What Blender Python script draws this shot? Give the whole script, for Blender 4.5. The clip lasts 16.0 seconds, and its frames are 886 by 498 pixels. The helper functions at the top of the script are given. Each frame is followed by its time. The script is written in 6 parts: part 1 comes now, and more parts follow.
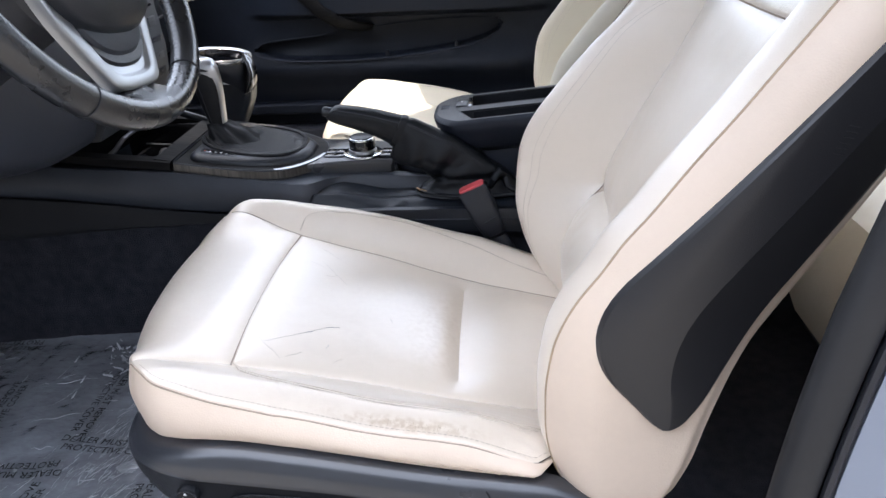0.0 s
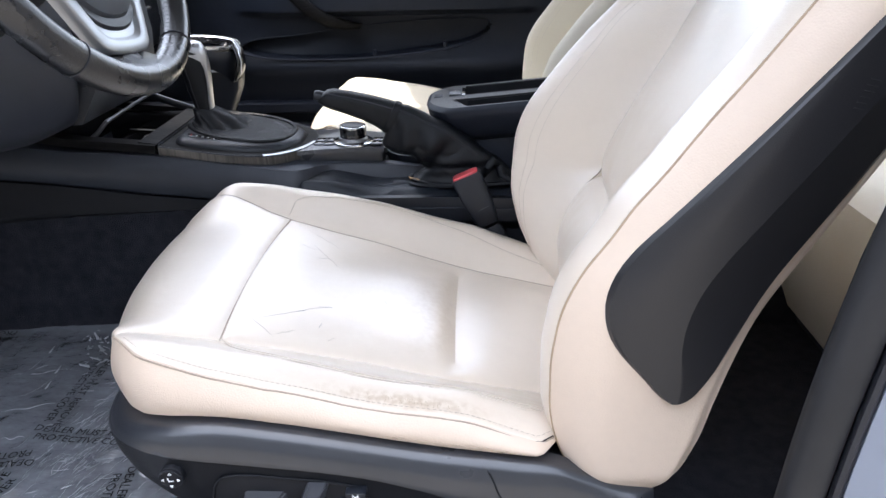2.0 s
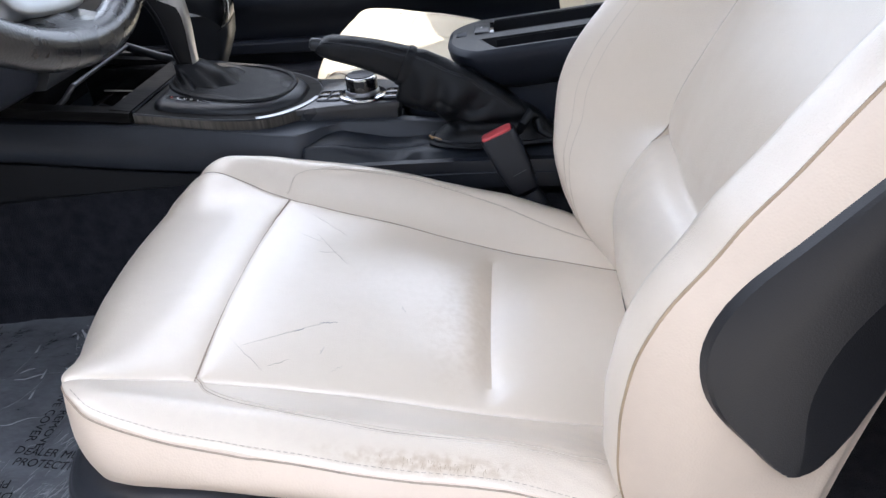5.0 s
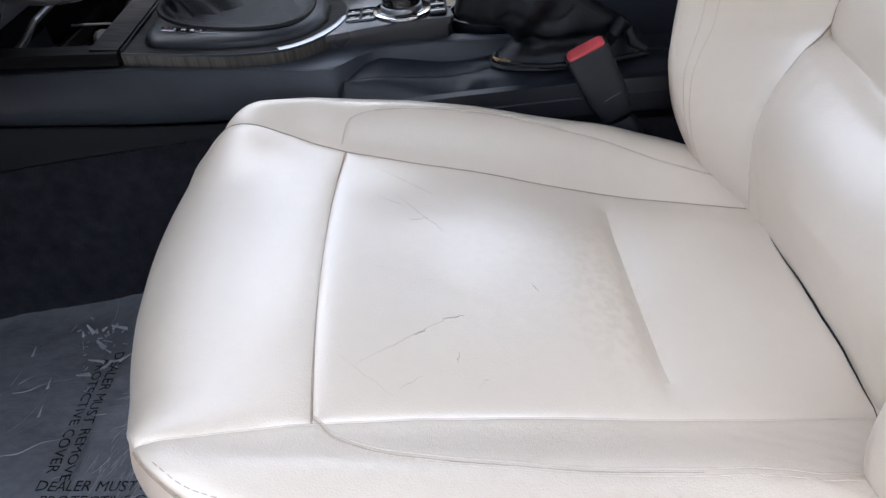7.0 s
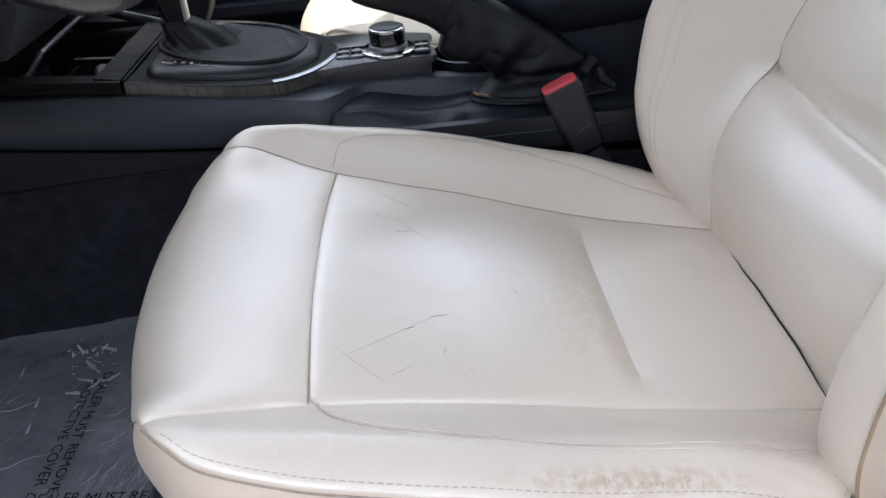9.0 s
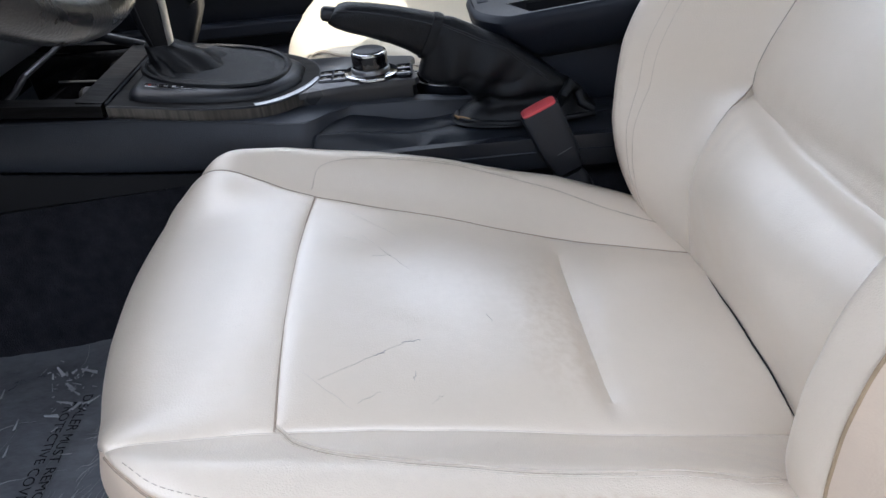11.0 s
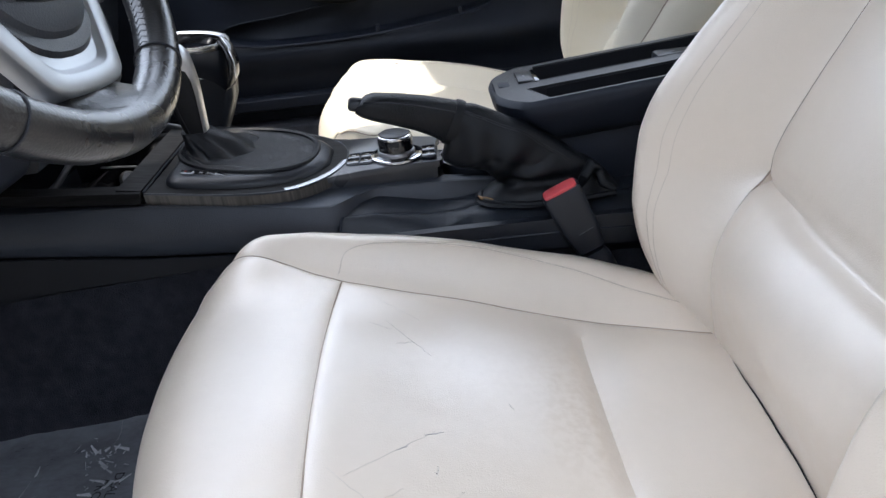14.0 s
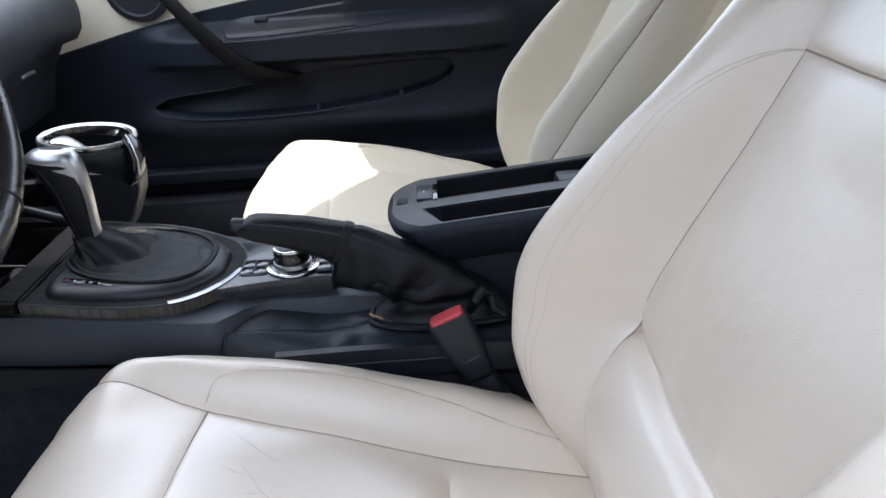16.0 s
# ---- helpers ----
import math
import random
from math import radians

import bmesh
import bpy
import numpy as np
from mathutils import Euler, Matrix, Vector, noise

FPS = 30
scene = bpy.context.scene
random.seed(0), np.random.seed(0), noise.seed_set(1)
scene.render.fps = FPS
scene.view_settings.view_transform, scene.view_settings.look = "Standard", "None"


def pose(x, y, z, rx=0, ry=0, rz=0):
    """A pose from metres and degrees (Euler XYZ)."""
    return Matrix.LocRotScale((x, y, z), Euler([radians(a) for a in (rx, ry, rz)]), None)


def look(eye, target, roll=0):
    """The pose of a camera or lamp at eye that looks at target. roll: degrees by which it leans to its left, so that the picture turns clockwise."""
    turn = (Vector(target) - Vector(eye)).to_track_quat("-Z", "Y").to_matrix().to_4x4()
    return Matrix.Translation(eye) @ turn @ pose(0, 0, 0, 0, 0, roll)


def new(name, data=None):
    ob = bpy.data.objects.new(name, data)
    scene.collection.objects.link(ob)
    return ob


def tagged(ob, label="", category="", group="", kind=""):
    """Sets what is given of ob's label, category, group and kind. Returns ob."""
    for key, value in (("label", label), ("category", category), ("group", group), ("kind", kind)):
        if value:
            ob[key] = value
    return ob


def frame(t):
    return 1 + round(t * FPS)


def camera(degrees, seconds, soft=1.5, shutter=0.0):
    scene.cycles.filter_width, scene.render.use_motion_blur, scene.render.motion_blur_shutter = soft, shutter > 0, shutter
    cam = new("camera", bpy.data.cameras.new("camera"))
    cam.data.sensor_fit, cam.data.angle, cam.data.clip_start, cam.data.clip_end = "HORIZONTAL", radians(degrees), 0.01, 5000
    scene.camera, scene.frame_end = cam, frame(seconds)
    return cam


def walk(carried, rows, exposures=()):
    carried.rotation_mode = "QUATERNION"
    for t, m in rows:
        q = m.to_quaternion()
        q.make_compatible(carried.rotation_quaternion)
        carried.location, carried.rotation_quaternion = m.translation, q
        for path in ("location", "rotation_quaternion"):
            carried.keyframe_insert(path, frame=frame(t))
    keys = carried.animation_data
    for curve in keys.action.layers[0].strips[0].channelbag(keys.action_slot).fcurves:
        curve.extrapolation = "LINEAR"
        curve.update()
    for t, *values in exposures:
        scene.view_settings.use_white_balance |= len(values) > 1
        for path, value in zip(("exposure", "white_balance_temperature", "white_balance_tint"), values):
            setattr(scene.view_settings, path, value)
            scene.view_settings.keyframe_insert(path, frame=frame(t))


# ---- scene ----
# ---- camera ----
cam = camera(64.4, 16.0)
PATH = [
    (0, (0.266, -0.707, 0.631), (0.115, 1.071, -0.273), -3.0),
    (0.5, (0.231, -0.717, 0.562), (0.025, 1.053, -0.346), -1.8),
    (1, (0.23, -0.705, 0.572), (0.068, 1.08, -0.316), -1.9),
    (1.5, (0.237, -0.704, 0.578), (0.134, 1.092, -0.295), -1.8),
    (2, (0.242, -0.709, 0.582), (0.157, 1.097, -0.273), -1.4),
    (2.5, (0.249, -0.704, 0.577), (0.136, 1.11, -0.258), -1.2),
    (3, (0.257, -0.694, 0.571), (0.111, 1.116, -0.267), -1.6),
    (3.5, (0.261, -0.671, 0.57), (0.085, 1.122, -0.299), -2.4),
    (4, (0.262, -0.651, 0.569), (0.075, 1.107, -0.367), -3.8),
    (4.2, (0.263, -0.65, 0.57), (0.078, 1.093, -0.394), -4.2),
    (6.3, (0.167, -0.314, 0.572), (0.01, 1.29, -0.611), -7.4),
    (6.5, (0.154, -0.317, 0.564), (0.026, 1.27, -0.647), -7.6),
    (6.9, (0.101, -0.388, 0.542), (0.05, 1.192, -0.683), -7.2),
    (7, (0.096, -0.398, 0.537), (0.035, 1.16, -0.715), -7.4),
    (7.5, (0.091, -0.427, 0.531), (0.085, 1.134, -0.719), -6.8),
    (8, (0.108, -0.427, 0.533), (0.13, 1.15, -0.697), -6.1),
    (8.5, (0.088, -0.466, 0.525), (0.112, 1.141, -0.664), -5.7),
    (9, (0.085, -0.45, 0.53), (0.109, 1.201, -0.598), -5.4),
    (9.2, (0.072, -0.448, 0.527), (0.129, 1.218, -0.579), -4.4),
    (11.5, (0.117, -0.449, 0.54), (0.145, 1.234, -0.541), -5.4),
    (12, (0.128, -0.429, 0.545), (0.16, 1.271, -0.508), -5.6),
    (12.5, (0.138, -0.415, 0.552), (0.172, 1.303, -0.471), -6.1),
    (13, (0.136, -0.428, 0.57), (0.162, 1.309, -0.421), -6.4),
    (13.5, (0.134, -0.437, 0.566), (0.134, 1.311, -0.406), -6.6),
    (14, (0.114, -0.444, 0.568), (0.078, 1.31, -0.393), -6.8),
    (14.5, (0.131, -0.428, 0.58), (0.086, 1.337, -0.36), -6.2),
    (15, (0.175, -0.414, 0.566), (0.142, 1.357, -0.362), -5.2),
    (15.5, (0.19, -0.443, 0.59), (0.17, 1.335, -0.325), -4.4),
    (16, (0.227, -0.392, 0.635), (0.243, 1.408, -0.237), -3.8),
]
EXPOSURES = [(0.0, 2.18, 6480, 13), (0.6, 2.24, 6480, 13), (2.0, 2.28, 6480, 13), (3.5, 2.12, 6480, 13), (4.2, 2.12, 6470, 13), (6.5, 2.04, 6420, 12), (9.0, 1.78, 6420, 12), (12.0, 1.78, 6400, 11), (13.5, 1.88, 6380, 11), (14.5, 2.03, 6360, 11), (16.0, 2.03, 6340, 11)]
walk(cam, [(t, look(eye, target, roll)) for t, eye, target, roll in PATH], EXPOSURES)

# ---- world, sun and daylight ----
world = bpy.data.worlds.new("sky")
scene.world = world
world.use_nodes = True
wn = world.node_tree.nodes
sky = wn.new("ShaderNodeTexSky")
sky.sky_type = "NISHITA"
sky.sun_disc = False
SUN_WAY = Vector((-0.08, 0.065, 0.99)).normalized()      # towards the sun
sky.sun_elevation = math.asin(SUN_WAY.z)
sky.sun_rotation = math.atan2(SUN_WAY.x, SUN_WAY.y)
sky.dust_density = 2.5
sky.air_density = 1.2
wn["Background"].inputs[1].default_value = 0.20
haze = wn.new("ShaderNodeMix")                            # bright even haze over the whole sky
haze.data_type = "RGBA"
haze.inputs["Factor"].default_value = 0.66
haze.inputs["B"].default_value = (4.45, 4.85, 5.4, 1)
world.node_tree.links.new(sky.outputs[0], haze.inputs["A"])
world.node_tree.links.new(haze.outputs["Result"], wn["Background"].inputs[0])
sun = new("sun", bpy.data.lights.new("sun", "SUN"))
sun.data.energy, sun.data.angle, sun.data.color = 1.3, radians(0.6), (1.0, 0.94, 0.84)
sun.matrix_world = look(SUN_WAY * 6, (0, 0, 0))


# ---- materials ----
def material(name, color, rough=0.5, metal=0.0, vary=0.12, vary_scale=14.0, grain=0.0, grain_scale=500.0,
             fold=0.0, fold_scale=40.0, spec=0.5, coat=0.0, coat_rough=0.1, tint=None, sheen=0.0, rough_vary=0.1, stretch=(1, 1, 1), coat_ior=1.5):
    """A procedural surface: colour that drifts at two scales, fine relief (grain) and larger relief (fold)."""
    m = bpy.data.materials.new(name)
    m.use_nodes = True
    n, l = m.node_tree.nodes, m.node_tree.links
    b = n["Principled BSDF"]
    tc = n.new("ShaderNodeTexCoord")
    mp = n.new("ShaderNodeMapping")
    mp.inputs["Scale"].default_value = stretch
    l.new(tc.outputs["Object"], mp.inputs["Vector"])
    big = n.new("ShaderNodeTexNoise")
    big.inputs["Scale"].default_value, big.inputs["Detail"].default_value = vary_scale, 6.0
    small = n.new("ShaderNodeTexNoise")
    small.inputs["Scale"].default_value, small.inputs["Detail"].default_value = vary_scale * 11, 3.0
    for q in (big, small):
        l.new(mp.outputs[0], q.inputs["Vector"])
    mixf = n.new("ShaderNodeMath")
    mixf.operation = "MULTIPLY_ADD"
    mixf.inputs[1].default_value = 0.35
    l.new(small.outputs["Fac"], mixf.inputs[0])
    l.new(big.outputs["Fac"], mixf.inputs[2])
    ramp = n.new("ShaderNodeValToRGB")
    ramp.color_ramp.elements[0].position, ramp.color_ramp.elements[1].position = 0.42, 0.95
    c2 = tint or tuple(c * (1 - vary) for c in color)
    ramp.color_ramp.elements[0].color = (*color, 1)
    ramp.color_ramp.elements[1].color = (*c2, 1)
    l.new(mixf.outputs[0], ramp.inputs[0])
    l.new(ramp.outputs[0], b.inputs["Base Color"])
    rr = n.new("ShaderNodeMapRange")
    rr.inputs["To Min"].default_value, rr.inputs["To Max"].default_value = max(0.02, rough - rough_vary), min(1, rough + rough_vary)
    l.new(big.outputs["Fac"], rr.inputs["Value"])
    l.new(rr.outputs[0], b.inputs["Roughness"])
    b.inputs["Metallic"].default_value = metal
    b.inputs["Specular IOR Level"].default_value = spec
    b.inputs["Coat Weight"].default_value, b.inputs["Coat Roughness"].default_value = coat, coat_rough
    b.inputs["Sheen Weight"].default_value = sheen
    b.inputs["Coat IOR"].default_value = coat_ior
    last = None
    if fold:
        f = n.new("ShaderNodeTexNoise")
        f.inputs["Scale"].default_value, f.inputs["Detail"].default_value = fold_scale, 4.0
        l.new(mp.outputs[0], f.inputs["Vector"])
        bp = n.new("ShaderNodeBump")
        bp.inputs["Strength"].default_value, bp.inputs["Distance"].default_value = 1.0, fold
        l.new(f.outputs["Fac"], bp.inputs["Height"])
        last = bp
    if grain:
        v = n.new("ShaderNodeTexVoronoi")
        v.inputs["Scale"].default_value = grain_scale
        l.new(mp.outputs[0], v.inputs["Vector"])
        bp = n.new("ShaderNodeBump")
        bp.inputs["Strength"].default_value, bp.inputs["Distance"].default_value = 0.8, grain
        l.new(v.outputs["Distance"], bp.inputs["Height"])
        if last:
            l.new(last.outputs[0], bp.inputs["Normal"])
        last = bp
    if last:
        l.new(last.outputs[0], b.inputs["Normal"])
    return m


def stained(m, spots):
    """Adds worn, scuffed spots to a leather: (centre, radii, colour, strength) in the object's own metres."""
    n, l = m.node_tree.nodes, m.node_tree.links
    b = n["Principled BSDF"]
    src = b.inputs["Base Color"].links[0].from_socket
    tc = [q for q in n if q.type == "TEX_COORD"][0]
    for centre, radii, color, strength in spots:
        mp = n.new("ShaderNodeMapping")
        mp.vector_type = "TEXTURE"
        mp.inputs["Location"].default_value, mp.inputs["Scale"].default_value = centre, radii
        l.new(tc.outputs["Object"], mp.inputs["Vector"])
        ln = n.new("ShaderNodeVectorMath")
        ln.operation = "LENGTH"
        l.new(mp.outputs[0], ln.inputs[0])
        fall = n.new("ShaderNodeMapRange")
        fall.inputs["From Min"].default_value, fall.inputs["From Max"].default_value = 1.0, 0.1
        l.new(ln.outputs["Value"], fall.inputs["Value"])
        nz = n.new("ShaderNodeTexNoise")
        nz.inputs["Scale"].default_value, nz.inputs["Detail"].default_value = 150.0, 5.0
        l.new(tc.outputs["Object"], nz.inputs["Vector"])
        cut = n.new("ShaderNodeMapRange")
        cut.inputs["From Min"].default_value, cut.inputs["From Max"].default_value = 0.4, 0.68
        l.new(nz.outputs["Fac"], cut.inputs["Value"])
        mul = n.new("ShaderNodeMath")
        mul.operation = "MULTIPLY"
        l.new(fall.outputs[0], mul.inputs[0])
        l.new(cut.outputs[0], mul.inputs[1])
        m2 = n.new("ShaderNodeMath")
        m2.operation = "MULTIPLY"
        m2.inputs[1].default_value = strength
        l.new(mul.outputs[0], m2.inputs[0])
        mix = n.new("ShaderNodeMix")
        mix.data_type = "RGBA"
        l.new(m2.outputs[0], mix.inputs["Factor"])
        l.new(src, mix.inputs["A"])
        mix.inputs["B"].default_value = (*color, 1)
        src = mix.outputs["Result"]
    l.new(src, b.inputs["Base Color"])
    return m


CREAM = (0.735, 0.635, 0.522)
leather = stained(material("cream_leather", CREAM, 0.36, rough_vary=0.03, vary=0.06, vary_scale=9, grain=0.00022, grain_scale=950, fold=0.0014, fold_scale=26, spec=0.9, coat=1.0, coat_rough=0.34, coat_ior=1.70),
                  [((0.060, -0.209, 0.18), (0.085, 0.011, 0.06), (0.42, 0.29, 0.17), 0.9),
                   ((0.07, -0.207, 0.17), (0.13, 0.014, 0.06), (0.58, 0.46, 0.33), 0.5),
                   ((-0.06, -0.185, 0.20), (0.14, 0.03, 0.06), (0.60, 0.51, 0.42), 0.35),
                   ((0.07, -0.02, 0.15), (0.06, 0.12, 0.08), (0.64, 0.55, 0.45), 0.45)])
leather_worn = stained(material("worn_shiny_cream_leather", CREAM, 0.32, rough_vary=0.0, vary=0.05, vary_scale=9, grain=0.00014, grain_scale=950, fold=0.0006, fold_scale=26, spec=0.9, coat=1.0, coat_rough=0.27, coat_ior=1.78),
                       [((0.075, -0.02, 0.15), (0.04, 0.11, 0.08), (0.56, 0.44, 0.32), 0.5), ((0.01, 0.0, 0.17), (0.13, 0.14, 0.08), (0.66, 0.56, 0.45), 0.35)])
leather_side = material("cream_leather_grained", (0.70, 0.57, 0.455), 0.43, vary=0.07, vary_scale=12, grain=0.00018, grain_scale=620, fold=0.0009, fold_scale=30)
leather_far = material("cream_leather_passenger", (0.73, 0.66, 0.525), 0.45, vary=0.05, vary_scale=9, grain=0.0003, grain_scale=800, fold=0.001, fold_scale=25)
welt = material("tan_piping", (0.46, 0.34, 0.22), 0.6, vary=0.3, vary_scale=40)
thread = material("seam_thread", (0.40, 0.32, 0.25), 0.8, vary=0.3, vary_scale=200)
thread_light = material("cream_stitching", (0.67, 0.59, 0.50), 0.7, vary=0.15, vary_scale=300)
thread_pale = material("pale_topstitch", (0.48, 0.40, 0.32), 0.7, vary=0.2, vary_scale=300)
black_plastic = material("black_grained_plastic", (0.013, 0.0160, 0.0225), 0.36, vary=0.3, vary_scale=12, grain=0.0002, grain_scale=900, spec=0.5)
skirt_plastic = material("satin_black_plastic", (0.026, 0.0285, 0.035), 0.30, vary=0.25, vary_scale=10, grain=0.00008, grain_scale=1100, spec=0.7, coat=0.45, coat_rough=0.3)
knee_plastic = material("dark_knee_plastic", (0.045, 0.050, 0.066), 0.42, vary=0.2, vary_scale=9, grain=0.0002, grain_scale=900)
dark_plastic = material("dark_matt_plastic", (0.020, 0.022, 0.029), 0.5, vary=0.25, vary_scale=12, grain=0.0002, grain_scale=900)
panel_plastic = material("charcoal_seat_panel", (0.019, 0.019, 0.0215), 0.36, vary=0.15, vary_scale=8, grain=0.00010, grain_scale=1000, spec=0.55)
soft_black = material("soft_touch_dash", (0.030, 0.036, 0.048), 0.44, vary=0.25, vary_scale=16, grain=0.00022, grain_scale=800)
black_leather = material("black_leather", (0.0065, 0.0078, 0.0105), 0.36, vary=0.35, vary_scale=30, grain=0.0004, grain_scale=900, fold=0.0014, fold_scale=50, spec=0.26)
shelf_leather = material("black_shelf_leather", (0.013, 0.0165, 0.023), 0.38, vary=0.3, vary_scale=18, grain=0.0003, grain_scale=900, fold=0.0010, fold_scale=40, spec=0.35)
wheel_leather = material("worn_wheel_leather", (0.012, 0.013, 0.0155), 0.28, vary=0.4, vary_scale=25, grain=0.00020, grain_scale=520, spec=0.6, coat=0.35, coat_rough=0.20, rough_vary=0.10)
carpet = material("black_carpet", (0.038, 0.040, 0.050), 0.95, vary=0.5, vary_scale=60, grain=0.002, grain_scale=650, spec=0.1)
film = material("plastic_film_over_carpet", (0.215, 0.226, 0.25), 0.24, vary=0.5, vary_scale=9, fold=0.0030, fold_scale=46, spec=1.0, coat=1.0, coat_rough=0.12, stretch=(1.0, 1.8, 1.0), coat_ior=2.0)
# pale colours of creases and shreds stand in for glints on clear film
glint_film = material("creased_film_painted_glints", (0.40, 0.41, 0.435), 0.14, vary=0.6, vary_scale=30, spec=1.0, coat=1.0, coat_rough=0.06)
foil = material("crumpled_film_painted_glints", (0.52, 0.53, 0.56), 0.14, vary=0.5, vary_scale=40, spec=1.0)
print_ink = material("black_print", (0.006, 0.006, 0.007), 0.75, vary=0.3, vary_scale=200, spec=0.15)
wood = material("dark_grained_wood_trim", (0.105, 0.095, 0.082), 0.35, vary=0.7, vary_scale=60, spec=0.5, coat=0.3, tint=(0.018, 0.016, 0.014), stretch=(5.0, 5.0, 0.2))
wood_top = material("dark_wood_trim_top", (0.016, 0.0155, 0.016), 0.45, vary=0.8, vary_scale=50, coat=0.0, spec=0.08, stretch=(0.4, 6.0, 6.0))
fascia = material("grey_black_fascia", (0.085, 0.090, 0.10), 0.4, vary=0.1, vary_scale=12, grain=0.0001, grain_scale=900)
satin_grey = material("satin_grey_plastic", (0.10, 0.105, 0.11), 0.38, vary=0.06, vary_scale=12, spec=0.5)
spoke_silver = material("pale_silver_paint", (0.40, 0.41, 0.42), 0.40, metal=0.9, vary=0.06, vary_scale=16)
silver = material("satin_silver", (0.50, 0.51, 0.53), 0.36, metal=1.0, vary=0.08, vary_scale=20)
chrome = material("polished_chrome", (0.80, 0.81, 0.82), 0.08, metal=1.0, vary=0.03, rough_vary=0.03)
satin_chrome = material("satin_chrome", (0.74, 0.75, 0.77), 0.22, metal=1.0, vary=0.04, rough_vary=0.04)
gloss_black = material("gloss_black", (0.010, 0.010, 0.012), 0.12, vary=0.2, coat=0.6, coat_rough=0.05, rough_vary=0.05)
red_plastic = material("red_button", (0.66, 0.085, 0.095), 0.35, vary=0.15, vary_scale=50)
white_print = material("white_print", (0.78, 0.78, 0.78), 0.5, vary=0.05)
red_print = material("red_print", (0.6, 0.08, 0.06), 0.5, vary=0.05)
tan_paper = material("torn_tan_edge", (0.32, 0.19, 0.08), 0.7, vary=0.4, vary_scale=120)
paint = material("blue_grey_metallic_paint", (0.20, 0.235, 0.30), 0.25, vary=0.06, vary_scale=5, coat=1.0, coat_rough=0.04)
valance_black = material("matt_black_valance", (0.008, 0.009, 0.012), 0.5, vary=0.2, vary_scale=12, grain=0.0002, grain_scale=900, spec=0.3)
switch_grey = material("grey_switch", (0.050, 0.053, 0.060), 0.4, vary=0.1, vary_scale=20, grain=0.0001, grain_scale=900)
door_plastic = material("black_door_trim", (0.015, 0.019, 0.029), 0.50, vary=0.3, vary_scale=12, grain=0.0002, grain_scale=900, spec=0.28)
rubber = material("grey_weatherstrip", (0.014, 0.015, 0.018), 0.6, vary=0.25, vary_scale=20)
headliner = material("grey_headliner", (0.20, 0.195, 0.19), 0.9, vary=0.05)
render_grey = material("grey_render", (0.20, 0.20, 0.20), 0.9, vary=0.2, vary_scale=4, grain=0.003, grain_scale=120)
concrete = material("pale_concrete", (0.27, 0.25, 0.222), 0.9, vary=0.25, vary_scale=6, grain=0.002, grain_scale=160)
wheel_metal = material("aluminium_rail", (0.16, 0.16, 0.17), 0.36, metal=0.8, vary=0.3, vary_scale=40)


# ---- builders ----
def world_place(ob):
    v = Vector((0, 0, 0))
    while ob:
        v += ob.location
        ob = ob.parent
    return v


def thing(name, at, label, category, group="", kind=""):
    ob = new(name)
    ob.empty_display_size = 0.03
    ob.location = at
    return tagged(ob, label, category, group, kind)


def part(name, bm, mat, parent=None, label="", sharp=35):
    """Links a bmesh, given in world metres, as one mesh object under a thing or a part."""
    off = world_place(parent)
    for v in bm.verts:
        v.co -= off
    bmesh.ops.recalc_face_normals(bm, faces=bm.faces)
    me = bpy.data.meshes.new(name)
    bm.to_mesh(me)
    bm.free()
    me.materials.append(mat)
    me.polygons.foreach_set("use_smooth", [True] * len(me.polygons))
    me.set_sharp_from_angle(angle=radians(sharp))
    ob = new(name, me)
    ob.parent = parent
    return tagged(ob, label)


def solid(name, bm, mat, label, category, kind="", sharp=35):
    return tagged(part(name, bm, mat, None, "", sharp), label, category, "", kind)


def sheet(nu, nv, f, us=None, vs=None):
    """An open surface f(u, v), u and v from 0 to 1."""
    bm = bmesh.new()
    us = np.linspace(0, 1, nu) if us is None else us
    vs = np.linspace(0, 1, nv) if vs is None else vs
    rows = [[bm.verts.new(f(float(u), float(v))) for v in vs] for u in us]
    for i in range(len(us) - 1):
        for j in range(len(vs) - 1):
            bm.faces.new((rows[i][j], rows[i][j + 1], rows[i + 1][j + 1], rows[i + 1][j]))
    return bm


def loft(rings, closed=True, caps=True, bm=None):
    """Skins a list of rings with the same number of points."""
    bm = bm or bmesh.new()
    vs = [[bm.verts.new(p) for p in r] for r in rings]
    n = len(rings[0])
    for a, b in zip(vs, vs[1:]):
        for j in range(n if closed else n - 1):
            k = (j + 1) % n
            bm.faces.new((a[j], a[k], b[k], b[j]))
    if caps and closed:
        bm.faces.new(vs[0])
        bm.faces.new(list(reversed(vs[-1])))
    return bm


